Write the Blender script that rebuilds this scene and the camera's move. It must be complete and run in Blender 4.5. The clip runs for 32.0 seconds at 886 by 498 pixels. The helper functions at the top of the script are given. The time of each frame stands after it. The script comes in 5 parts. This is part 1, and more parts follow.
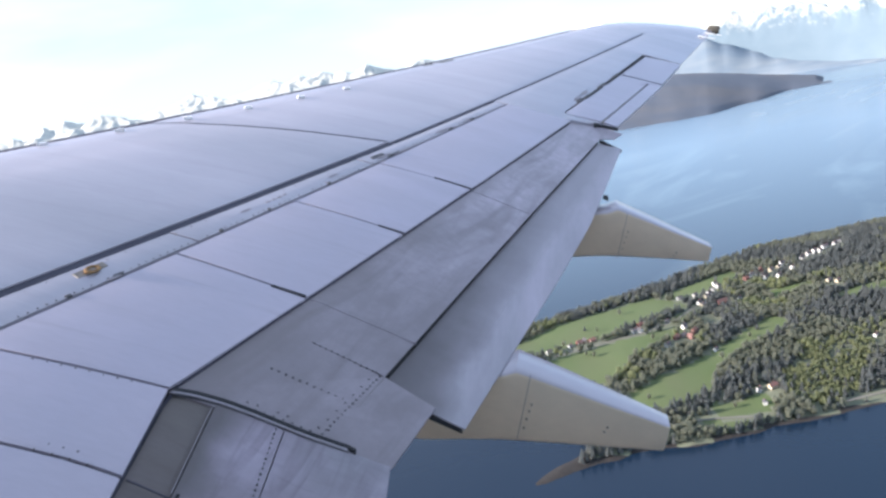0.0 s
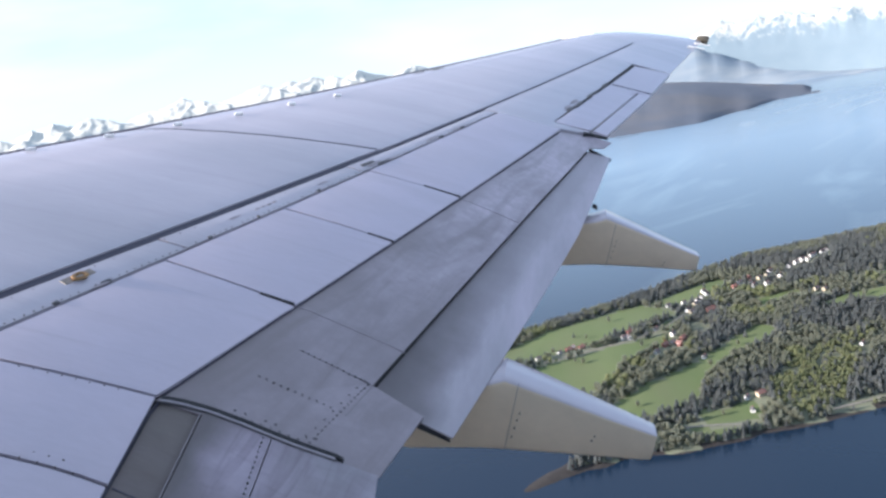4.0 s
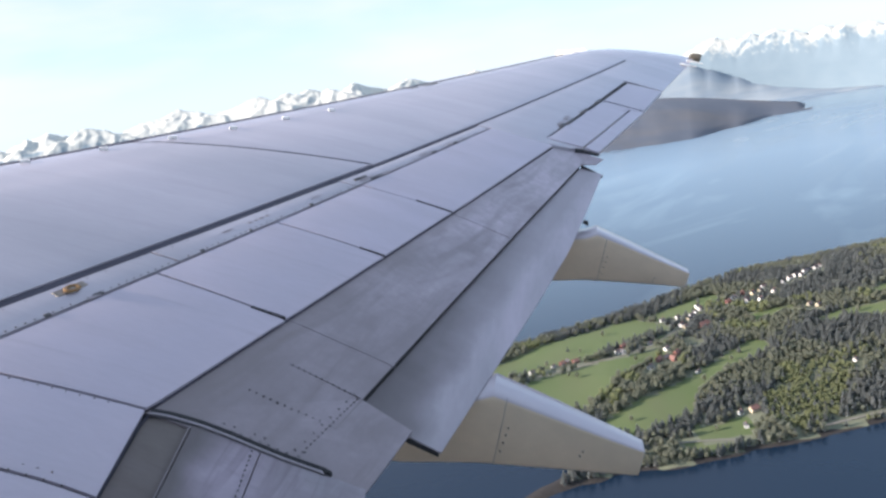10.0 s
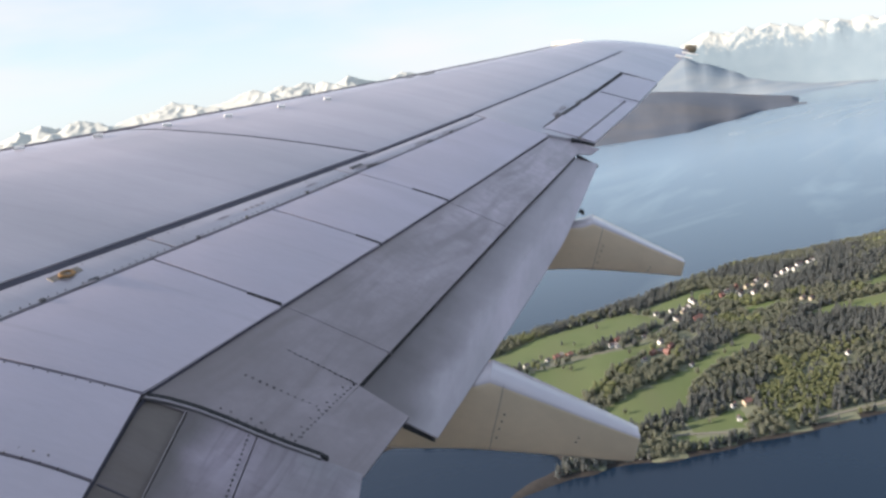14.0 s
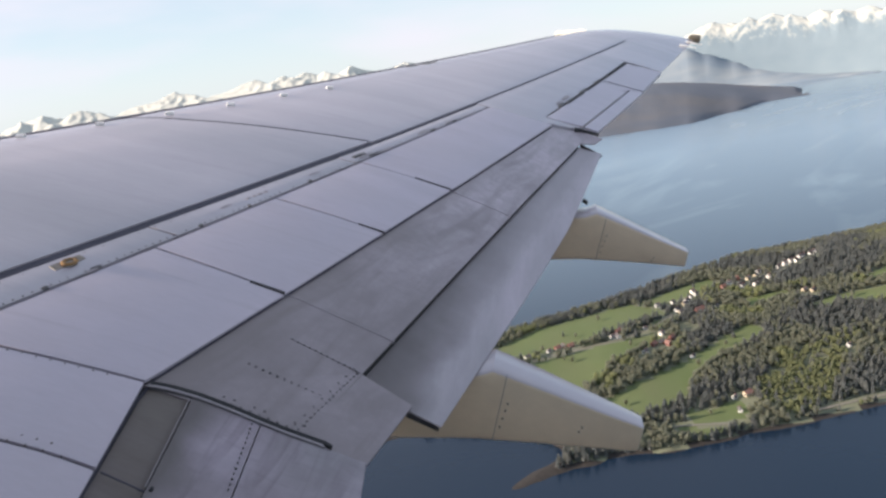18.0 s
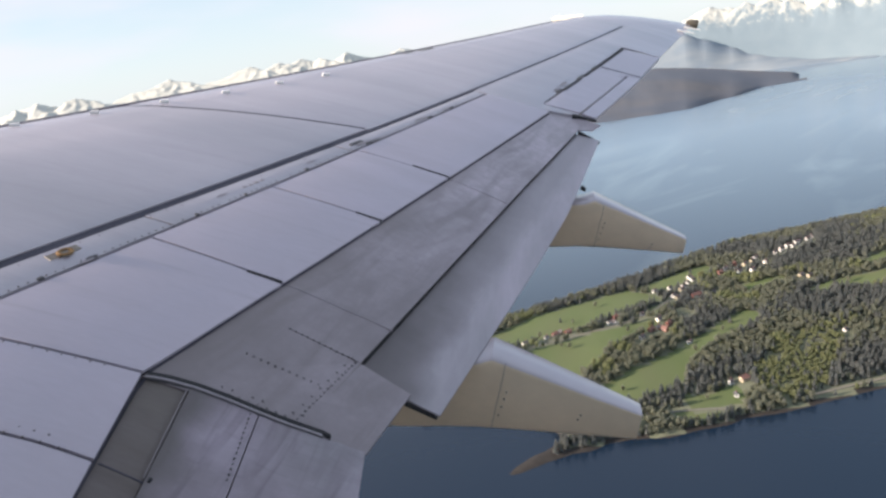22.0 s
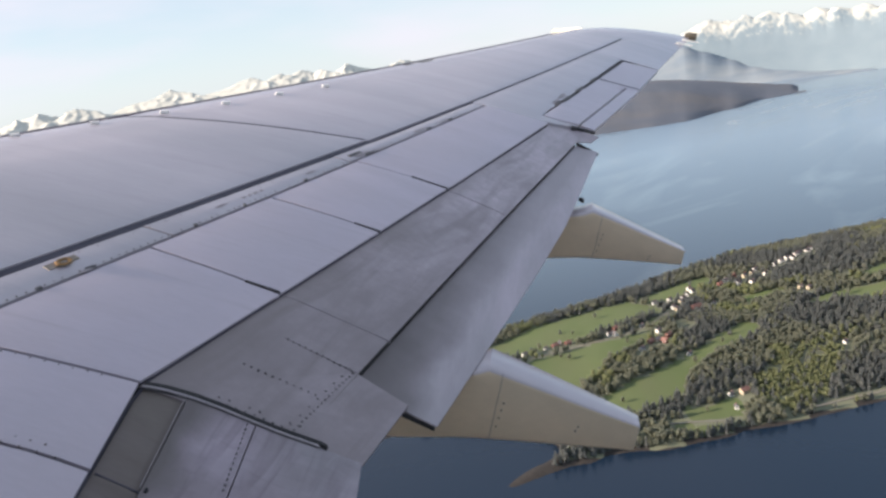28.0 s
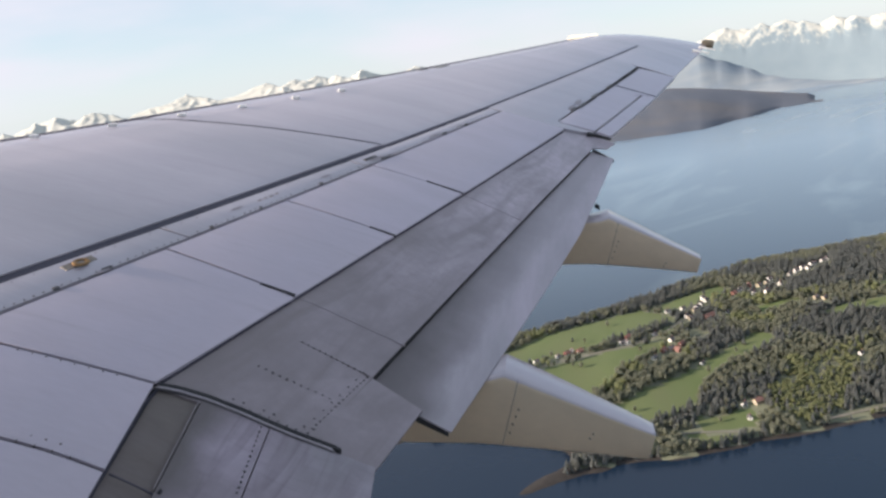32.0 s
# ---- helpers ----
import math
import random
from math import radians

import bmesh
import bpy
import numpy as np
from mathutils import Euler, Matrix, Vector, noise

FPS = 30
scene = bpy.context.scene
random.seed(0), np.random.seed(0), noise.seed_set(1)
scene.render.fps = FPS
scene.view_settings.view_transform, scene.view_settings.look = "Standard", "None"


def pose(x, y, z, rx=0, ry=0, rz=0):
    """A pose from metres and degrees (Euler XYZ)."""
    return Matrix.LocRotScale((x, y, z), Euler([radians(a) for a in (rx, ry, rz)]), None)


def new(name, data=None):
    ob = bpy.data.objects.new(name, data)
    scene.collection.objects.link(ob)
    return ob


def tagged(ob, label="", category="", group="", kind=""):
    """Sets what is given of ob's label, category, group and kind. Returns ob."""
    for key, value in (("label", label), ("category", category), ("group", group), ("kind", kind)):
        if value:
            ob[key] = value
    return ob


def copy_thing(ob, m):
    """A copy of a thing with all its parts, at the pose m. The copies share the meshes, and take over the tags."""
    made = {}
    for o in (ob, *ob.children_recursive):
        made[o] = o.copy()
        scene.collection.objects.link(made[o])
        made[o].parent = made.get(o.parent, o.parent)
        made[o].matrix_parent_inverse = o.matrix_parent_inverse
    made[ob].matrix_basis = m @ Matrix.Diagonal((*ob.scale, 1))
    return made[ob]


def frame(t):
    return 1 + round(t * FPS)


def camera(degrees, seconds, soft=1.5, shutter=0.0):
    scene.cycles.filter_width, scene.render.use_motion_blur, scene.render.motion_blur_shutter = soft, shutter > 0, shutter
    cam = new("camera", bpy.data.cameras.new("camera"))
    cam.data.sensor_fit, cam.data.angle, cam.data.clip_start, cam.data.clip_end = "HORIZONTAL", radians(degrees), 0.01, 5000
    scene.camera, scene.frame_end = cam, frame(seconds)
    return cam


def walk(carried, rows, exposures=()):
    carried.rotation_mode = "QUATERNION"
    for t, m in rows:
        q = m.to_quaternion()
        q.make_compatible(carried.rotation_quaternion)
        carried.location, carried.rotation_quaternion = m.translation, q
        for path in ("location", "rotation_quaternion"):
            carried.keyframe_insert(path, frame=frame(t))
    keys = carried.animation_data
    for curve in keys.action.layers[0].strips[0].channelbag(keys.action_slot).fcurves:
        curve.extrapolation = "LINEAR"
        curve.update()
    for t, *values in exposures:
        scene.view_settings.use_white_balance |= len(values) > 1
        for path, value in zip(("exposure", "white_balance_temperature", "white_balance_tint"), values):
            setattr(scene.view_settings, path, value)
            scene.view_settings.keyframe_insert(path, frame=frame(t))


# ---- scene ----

# ---------------------------------------------------------------- camera
cam = camera(60.0, 32.0, soft=2.7)
PATH = [
    (0.0, -0.008, 0.012, 310.007, 76.75, 9.15, -0.63),
    (0.5, -0.008, 0.006, 310.008, 76.72, 9.07, -1.00),
    (1.0, -0.011, 0.011, 310.012, 76.54, 8.91, -1.13),
    (1.5, -0.013, 0.008, 310.008, 76.66, 9.01, -1.04),
    (2.0, -0.012, 0.012, 310.002, 76.45, 9.05, -1.01),
    (2.5, -0.011, 0.016, 310.012, 76.06, 8.92, -0.98),
    (3.0, -0.015, 0.016, 309.997, 76.18, 8.85, -0.95),
    (3.5, -0.007, 0.011, 310.013, 76.77, 8.68, -1.25),
    (5.5, 0.003, -0.001, 310.029, 77.34, 8.53, -1.27),
    (6.0, -0.005, 0.001, 310.022, 76.79, 8.55, -1.23),
    (6.5, 0.002, -0.000, 310.023, 76.47, 8.45, -1.36),
    (7.0, 0.005, -0.013, 310.026, 76.90, 8.25, -1.58),
    (7.5, 0.009, -0.014, 310.027, 77.68, 8.35, -1.43),
    (8.0, 0.024, -0.034, 310.034, 78.16, 8.35, -1.49),
    (8.5, 0.025, -0.034, 310.032, 78.23, 8.44, -1.43),
    (9.0, 0.017, -0.034, 310.032, 78.16, 8.34, -1.49),
    (9.5, 0.010, -0.024, 310.039, 78.02, 8.19, -1.39),
    (10.0, 0.023, -0.030, 310.040, 78.02, 8.07, -1.58),
    (10.5, 0.014, -0.028, 310.042, 77.83, 7.90, -2.23),
    (11.0, 0.005, -0.023, 310.028, 77.19, 7.91, -2.48),
    (11.5, 0.000, -0.011, 310.016, 76.50, 7.94, -2.40),
    (12.0, -0.003, -0.007, 310.024, 76.14, 7.85, -2.46),
    (12.5, -0.006, -0.018, 309.997, 76.61, 8.00, -2.56),
    (13.0, -0.005, -0.018, 310.016, 76.84, 7.56, -2.38),
    (13.5, 0.003, -0.033, 310.018, 77.24, 7.62, -2.32),
    (14.0, 0.007, -0.033, 310.003, 77.48, 7.91, -1.96),
    (14.5, 0.009, -0.030, 309.999, 77.16, 7.98, -1.96),
    (15.0, -0.004, -0.019, 310.005, 76.35, 7.63, -2.12),
    (15.5, -0.010, -0.011, 310.015, 76.60, 7.51, -1.90),
    (17.5, 0.010, -0.033, 310.004, 77.09, 7.85, -1.91),
    (18.0, -0.005, -0.018, 309.991, 76.82, 7.82, -1.82),
    (18.5, -0.003, -0.016, 309.986, 76.67, 7.88, -1.80),
    (19.0, -0.009, -0.006, 309.982, 76.46, 7.88, -1.93),
    (19.5, -0.014, -0.003, 309.977, 75.95, 7.97, -2.07),
    (20.0, -0.011, -0.000, 309.992, 75.62, 7.95, -1.90),
    (20.5, -0.003, -0.005, 309.989, 75.61, 8.15, -1.78),
    (21.0, -0.012, 0.002, 309.987, 75.52, 8.06, -2.02),
    (21.5, -0.005, 0.001, 309.989, 75.54, 8.09, -2.12),
    (22.0, -0.008, 0.003, 309.994, 75.81, 8.01, -2.08),
    (22.5, -0.004, -0.005, 310.007, 76.01, 8.03, -1.89),
    (23.0, -0.000, -0.000, 310.000, 76.33, 8.07, -1.95),
    (23.5, 0.004, -0.003, 310.013, 76.30, 7.88, -2.31),
    (24.0, 0.006, -0.011, 310.025, 76.43, 7.82, -2.36),
    (24.5, 0.010, -0.012, 310.011, 76.42, 8.12, -2.35),
    (26.5, -0.004, -0.004, 310.008, 76.39, 7.60, -2.31),
    (27.0, 0.002, -0.012, 310.008, 76.62, 7.66, -2.16),
    (27.5, 0.003, -0.018, 310.001, 76.59, 7.70, -2.01),
    (28.0, 0.002, -0.008, 309.996, 76.62, 7.84, -2.06),
    (28.5, 0.001, -0.013, 309.994, 76.86, 7.59, -2.14),
    (29.0, 0.003, -0.015, 310.008, 77.09, 7.39, -1.93),
    (29.5, 0.002, -0.010, 309.996, 77.39, 7.57, -1.75),
    (30.0, -0.001, -0.011, 309.996, 77.37, 7.56, -1.68),
    (30.5, -0.001, -0.005, 309.991, 77.28, 7.55, -1.53),
    (31.0, -0.008, -0.003, 309.981, 77.18, 7.58, -1.40),
    (31.5, -0.011, 0.006, 309.990, 77.06, 7.45, -1.01),
    (32.0, -0.015, 0.006, 309.985, 77.23, 7.49, -1.00),
]
LOOKS = [(0.0, 1.24, 5650, 20), (3.5, 1.19, 5650, 20), (9.0, 1.07, 5780, 20), (13.0, 0.99, 6150, 20), (15.0, 0.90, 6380, 20), (18.0, 0.86, 6420, 21), (23.0, 0.91, 6420, 21), (27.0, 0.87, 6420, 21), (32.0, 0.79, 6420, 21)]
walk(cam, [(t, pose(*p)) for t, *p in PATH], LOOKS)

# ---------------------------------------------------------------- sky and sun
SUN_AZ, SUN_EL = radians(-100), radians(20.3)      # azimuth from +Y towards +X
world = bpy.data.worlds.new("sky")
scene.world = world
world.use_nodes = True
wn = world.node_tree
wn.nodes.clear()
sky = wn.nodes.new("ShaderNodeTexSky")
sky.sky_type, sky.sun_disc = "NISHITA", False
sky.sun_elevation, sky.sun_rotation = SUN_EL, SUN_AZ
sky.altitude, sky.air_density, sky.dust_density, sky.ozone_density = 300, 1.0, 0.3, 1.2
geo = wn.nodes.new("ShaderNodeTexCoord")
stretch = wn.nodes.new("ShaderNodeMapping")
stretch.inputs["Scale"].default_value = (1.0, 1.0, 4.0)
stretch.inputs["Location"].default_value = (0.35, 0.0, 0.1)
wisp = wn.nodes.new("ShaderNodeTexNoise")
wisp.inputs["Scale"].default_value, wisp.inputs["Detail"].default_value = 2.1, 8
ramp = wn.nodes.new("ShaderNodeMapRange")
ramp.inputs["From Min"].default_value, ramp.inputs["From Max"].default_value = 0.47, 0.69
ramp.inputs["To Max"].default_value = 0.85
veil = wn.nodes.new("ShaderNodeMix")                 # thin high haze over the whole sky
veil.data_type = "RGBA"
low = wn.nodes.new("ShaderNodeSeparateXYZ")          # it thickens towards the horizon
thick = wn.nodes.new("ShaderNodeMapRange")
thick.inputs["From Max"].default_value = 0.40
thick.inputs["To Min"].default_value, thick.inputs["To Max"].default_value = 0.74, 0.42
veil.inputs["B"].default_value = (4.65, 5.80, 6.05, 1)
mix = wn.nodes.new("ShaderNodeMix")                  # wisps of cloud
mix.data_type = "RGBA"
mix.inputs["B"].default_value = (5.75, 5.80, 6.05, 1)
bg = wn.nodes.new("ShaderNodeBackground")
bg.inputs["Strength"].default_value = 0.088
wout = wn.nodes.new("ShaderNodeOutputWorld")
wn.links.new(geo.outputs["Generated"], low.inputs["Vector"])
wn.links.new(low.outputs["Z"], thick.inputs["Value"])
wn.links.new(thick.outputs["Result"], veil.inputs["Factor"])
wn.links.new(geo.outputs["Generated"], stretch.inputs["Vector"])
wn.links.new(stretch.outputs["Vector"], wisp.inputs["Vector"])
wn.links.new(wisp.outputs["Fac"], ramp.inputs["Value"])
wn.links.new(ramp.outputs["Result"], mix.inputs["Factor"])
wn.links.new(sky.outputs["Color"], veil.inputs["A"])
wn.links.new(veil.outputs["Result"], mix.inputs["A"])
wn.links.new(mix.outputs["Result"], bg.inputs["Color"])
wn.links.new(bg.outputs["Background"], wout.inputs["Surface"])

lamp = bpy.data.lights.new("sun", "SUN")
lamp.energy, lamp.angle, lamp.color = 5.0, radians(0.6), (1.0, 0.87, 0.68)
sun = new("sun", lamp)
to_sun = Vector((math.sin(SUN_AZ) * math.cos(SUN_EL), math.cos(SUN_AZ) * math.cos(SUN_EL), math.sin(SUN_EL)))
sun.matrix_world = Matrix.Translation((0, 0, 900)) @ (-to_sun).to_track_quat("-Z", "Y").to_matrix().to_4x4()


# ---------------------------------------------------------------- materials
def material(name, color, rough=0.5, metal=0.0, second=None, scale=6.0, amount=0.5, bump=0.0, bump_scale=40.0,
             stretch=(1, 1, 1), third=None, third_scale=0.6, rand=0.0, ior=1.45, detail=5, space="Object", fine=0.0, leafy=0.0):
    """A surface with two scales of colour variation and fine relief."""
    m = bpy.data.materials.new(name)
    m.use_nodes = True
    nt = m.node_tree
    p = nt.nodes["Principled BSDF"]
    p.inputs["Roughness"].default_value, p.inputs["Metallic"].default_value = rough, metal
    p.inputs["IOR"].default_value = ior
    tc = nt.nodes.new("ShaderNodeTexCoord")
    mp = nt.nodes.new("ShaderNodeMapping")
    mp.inputs["Scale"].default_value = stretch
    nt.links.new(tc.outputs[space], mp.inputs["Vector"])
    base = nt.nodes.new("ShaderNodeRGB")
    base.outputs[0].default_value = (*color, 1)
    out = base.outputs[0]

    def layer(out, col, sc, lo, hi, det):
        n = nt.nodes.new("ShaderNodeTexNoise")
        n.inputs["Scale"].default_value, n.inputs["Detail"].default_value = sc, det
        nt.links.new(mp.outputs["Vector"], n.inputs["Vector"])
        r = nt.nodes.new("ShaderNodeMapRange")
        r.inputs["From Min"].default_value, r.inputs["From Max"].default_value = lo, hi
        nt.links.new(n.outputs["Fac"], r.inputs["Value"])
        x = nt.nodes.new("ShaderNodeMix")
        x.data_type = "RGBA"
        x.inputs["B"].default_value = (*col, 1)
        nt.links.new(r.outputs["Result"], x.inputs["Factor"])
        nt.links.new(out, x.inputs["A"])
        return x.outputs["Result"]

    if second:
        out = layer(out, second, scale, 0.5 - 0.25 * amount, 0.5 + 0.45 - 0.25 * amount, detail)
    if third:
        out = layer(out, third, third_scale, 0.42, 0.68, 4)
    if rand:
        isl = nt.nodes.new("ShaderNodeNewGeometry")
        mr = nt.nodes.new("ShaderNodeMapRange")
        mr.inputs["To Min"].default_value, mr.inputs["To Max"].default_value = 1 - rand, 1 + rand
        nt.links.new(isl.outputs["Random Per Island"], mr.inputs["Value"])
        hs = nt.nodes.new("ShaderNodeHueSaturation")
        nt.links.new(mr.outputs["Result"], hs.inputs["Value"])
        nt.links.new(out, hs.inputs["Color"])
        out = hs.outputs["Color"]
    if fine:
        n = nt.nodes.new("ShaderNodeTexNoise")
        n.inputs["Scale"].default_value, n.inputs["Detail"].default_value, n.inputs["Roughness"].default_value = 14.0, 8, 0.7
        nt.links.new(mp.outputs["Vector"], n.inputs["Vector"])
        mr = nt.nodes.new("ShaderNodeMapRange")
        mr.inputs["From Min"].default_value, mr.inputs["From Max"].default_value = 0.3, 0.7
        mr.inputs["To Min"].default_value, mr.inputs["To Max"].default_value = 1 - fine, 1 + fine
        nt.links.new(n.outputs["Fac"], mr.inputs["Value"])
        hs = nt.nodes.new("ShaderNodeHueSaturation")
        nt.links.new(mr.outputs["Result"], hs.inputs["Value"])
        nt.links.new(out, hs.inputs["Color"])
        out = hs.outputs["Color"]
    nt.links.new(out, p.inputs["Base Color"])
    if leafy:
        tr = nt.nodes.new("ShaderNodeBsdfTranslucent")
        nt.links.new(out, tr.inputs["Color"])
        both = nt.nodes.new("ShaderNodeMixShader")
        both.inputs["Fac"].default_value = leafy
        nt.links.new(p.outputs["BSDF"], both.inputs[1])
        nt.links.new(tr.outputs["BSDF"], both.inputs[2])
        nt.links.new(both.outputs["Shader"], nt.nodes["Material Output"].inputs["Surface"])
    if bump:
        n = nt.nodes.new("ShaderNodeTexNoise")
        n.inputs["Scale"].default_value, n.inputs["Detail"].default_value = bump_scale, 5
        nt.links.new(mp.outputs["Vector"], n.inputs["Vector"])
        b = nt.nodes.new("ShaderNodeBump")
        b.inputs["Strength"].default_value, b.inputs["Distance"].default_value = bump, 0.02
        nt.links.new(n.outputs["Fac"], b.inputs["Height"])
        nt.links.new(b.outputs["Normal"], p.inputs["Normal"])
    return m


SKIN = material("wing_paint", (0.488, 0.448, 0.486), 0.14, 0.0, (0.428, 0.392, 0.428), 1.3, 0.5, 0.02, 60,
                (3.5, 0.5, 1), (0.395, 0.370, 0.400), 0.35, fine=0.035, ior=1.75)
SPOIL = material("spoiler_paint", (0.500, 0.450, 0.516), 0.30, 0.0, (0.436, 0.392, 0.445), 1.6, 0.45, 0.02, 60,
                 (3.5, 0.7, 1), (0.462, 0.418, 0.472), 0.5, fine=0.04, ior=1.6)


def darkened(m, across, lo, hi, color, strength=0.85, blotch=0.35, size=3.0):
    """Adds a darker band to a paint, for dirt and for painted shade: full where the sum of position times across is
    under lo, gone past hi, its edge broken up.
    """
    nt = m.node_tree
    p = nt.nodes["Principled BSDF"]
    old = p.inputs["Base Color"].links[0].from_socket
    tc = nt.nodes.new("ShaderNodeTexCoord")
    dot = nt.nodes.new("ShaderNodeVectorMath")
    dot.operation = "DOT_PRODUCT"
    dot.inputs[1].default_value = across
    nt.links.new(tc.outputs["Object"], dot.inputs[0])
    n = nt.nodes.new("ShaderNodeTexNoise")
    n.inputs["Scale"].default_value, n.inputs["Detail"].default_value = size, 7
    nt.links.new(tc.outputs["Object"], n.inputs["Vector"])
    add = nt.nodes.new("ShaderNodeMath")
    add.operation = "MULTIPLY_ADD"
    add.inputs[1].default_value = blotch
    nt.links.new(n.outputs["Fac"], add.inputs[0])
    nt.links.new(dot.outputs["Value"], add.inputs[2])
    r = nt.nodes.new("ShaderNodeMapRange")
    r.inputs["From Min"].default_value, r.inputs["From Max"].default_value = lo + blotch / 2, hi + blotch / 2
    r.inputs["To Min"].default_value, r.inputs["To Max"].default_value = strength, 0.0
    nt.links.new(add.outputs[0], r.inputs["Value"])
    x = nt.nodes.new("ShaderNodeMix")
    x.data_type = "RGBA"
    x.inputs["B"].default_value = (*color, 1)
    nt.links.new(r.outputs["Result"], x.inputs["Factor"])
    nt.links.new(old, x.inputs["A"])
    nt.links.new(x.outputs["Result"], p.inputs["Base Color"])
    return m


def smear(m, way, long, across, lo, hi, color, strength, offset=0.0):
    """Dirt drawn out along a direction of the surface, its streaks long by across metres."""
    nt = m.node_tree
    p = nt.nodes["Principled BSDF"]
    old = p.inputs["Base Color"].links[0].from_socket
    tc = nt.nodes.new("ShaderNodeTexCoord")
    turn = nt.nodes.new("ShaderNodeMapping")
    turn.inputs["Rotation"].default_value = (0, 0, -math.atan2(way[1], way[0]))
    size = nt.nodes.new("ShaderNodeMapping")
    size.inputs["Scale"].default_value, size.inputs["Location"].default_value = (1 / long, 1 / across, 1), (offset, offset, 0)
    n = nt.nodes.new("ShaderNodeTexNoise")
    n.inputs["Scale"].default_value, n.inputs["Detail"].default_value, n.inputs["Distortion"].default_value = 1.0, 5, 0.9
    r = nt.nodes.new("ShaderNodeMapRange")
    r.inputs["From Min"].default_value, r.inputs["From Max"].default_value, r.inputs["To Max"].default_value = lo, hi, strength
    x = nt.nodes.new("ShaderNodeMix")
    x.data_type = "RGBA"
    x.inputs["B"].default_value = (*color, 1)
    nt.links.new(tc.outputs["Object"], turn.inputs["Vector"])
    nt.links.new(turn.outputs["Vector"], size.inputs["Vector"])
    nt.links.new(size.outputs["Vector"], n.inputs["Vector"])
    nt.links.new(n.outputs["Fac"], r.inputs["Value"])
    nt.links.new(r.outputs["Result"], x.inputs["Factor"])
    nt.links.new(old, x.inputs["A"])
    nt.links.new(x.outputs["Result"], p.inputs["Base Color"])
    return m


FLAP = material("flap_paint", (0.474, 0.412, 0.466), 0.38, 0.0, (0.340, 0.294, 0.324), 3.4, 0.55, 0.03, 60, (1.3, 1.0, 1), (0.370, 0.326, 0.358), 0.9, fine=0.16, ior=1.6)
smear(FLAP, (1.0, -0.337), 0.75, 0.16, 0.47, 0.68, (0.185, 0.160, 0.165), 0.58)
smear(FLAP, (1.0, -0.337), 1.1, 0.13, 0.54, 0.72, (0.360, 0.325, 0.350), 0.28, 5.3)
smear(FLAP, (1.0, -0.2), 0.45, 0.05, 0.58, 0.80, (0.150, 0.132, 0.134), 0.30, 9.7)
smear(FLAP, (1.0, -0.45), 0.22, 0.018, 0.62, 0.76, (0.40, 0.365, 0.385), 0.12, 3.9)
smear(FLAP, (0.1, -1.0), 0.40, 0.14, 0.56, 0.76, (0.130, 0.115, 0.118), 0.24, 2.1)
darkened(FLAP, (-0.287, -1.0, 0), 4.19, 4.48, (0.150, 0.127, 0.110), 0.90, 0.22, 2.2)
darkened(FLAP, (1.0, -0.15, 0), 5.1, 9.2, (0.185, 0.160, 0.166), 0.80, 5.0, 2.4)
smear(SPOIL, (0.05, -1.0), 1.1, 0.09, 0.58, 0.82, (0.285, 0.252, 0.275), 0.32)
smear(SKIN, (0.05, -1.0), 1.6, 0.12, 0.58, 0.82, (0.300, 0.275, 0.300), 0.30)
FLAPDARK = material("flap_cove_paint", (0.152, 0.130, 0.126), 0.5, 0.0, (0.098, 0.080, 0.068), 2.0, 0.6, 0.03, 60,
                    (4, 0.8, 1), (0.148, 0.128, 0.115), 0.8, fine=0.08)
AFT = darkened(material("aft_flap_paint", (0.475, 0.428, 0.478), 0.36, 0.0, (0.330, 0.300, 0.330), 2.2, 0.5, 0.02, 60,
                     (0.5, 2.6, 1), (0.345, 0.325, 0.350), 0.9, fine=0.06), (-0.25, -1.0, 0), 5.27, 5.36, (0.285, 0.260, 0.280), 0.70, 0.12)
# dirt by the slot, and the main flap's shade on it painted in
darkened(AFT, (-0.17, -1.0, 0), 5.48, 5.82, (0.120, 0.106, 0.108), 0.88)
darkened(AFT, (0.05, -1.0, 0), 6.55, 6.95, (0.115, 0.104, 0.106), 0.62)
# band along the cove: dirt, with the step's shadow painted into it
INNER = darkened(material("inner_flap_paint", (0.440, 0.378, 0.450), 0.42, 0.0, (0.280, 0.250, 0.285), 2.6, 0.5, 0.02, 60,
                       (2.2, 1.2, 1), (0.259, 0.252, 0.266), 0.9, fine=0.06), (0.1, -1.0, 0), 6.15, 6.36, (0.10, 0.092, 0.086), 0.9)
darkened(INNER, (0.6, -1.0, 0), 8.0, 9.6, (0.15, 0.132, 0.13), 0.4, 4.0, 3.0)
smear(INNER, (1.0, -0.08), 0.50, 0.07, 0.52, 0.74, (0.150, 0.125, 0.145), 0.55, 4.4)
smear(INNER, (0.1, -1.0), 0.30, 0.06, 0.56, 0.76, (0.165, 0.140, 0.160), 0.40, 7.1)
STAINED = material("stained_flap_paint", (0.170, 0.167, 0.160), 0.45, 0.0, (0.107, 0.104, 0.097), 1.6, 0.6, 0.03, 60,
                   (3.0, 1.2, 1), (0.202, 0.198, 0.195), 0.6, fine=0.06)
RUB = material("rubbed_strip", (0.34, 0.31, 0.33), 0.45, 0.0, (0.24, 0.22, 0.225), 9.0, 0.5, fine=0.1)
JOINT = material("faded_joint", (0.215, 0.192, 0.198), 0.5, 0.0, (0.29, 0.262, 0.272), 3.0, 0.6)
FILM = material("dirt_film", (0.310, 0.278, 0.300), 0.5, 0.0, (0.21, 0.19, 0.20), 14.0, 0.5, fine=0.12)
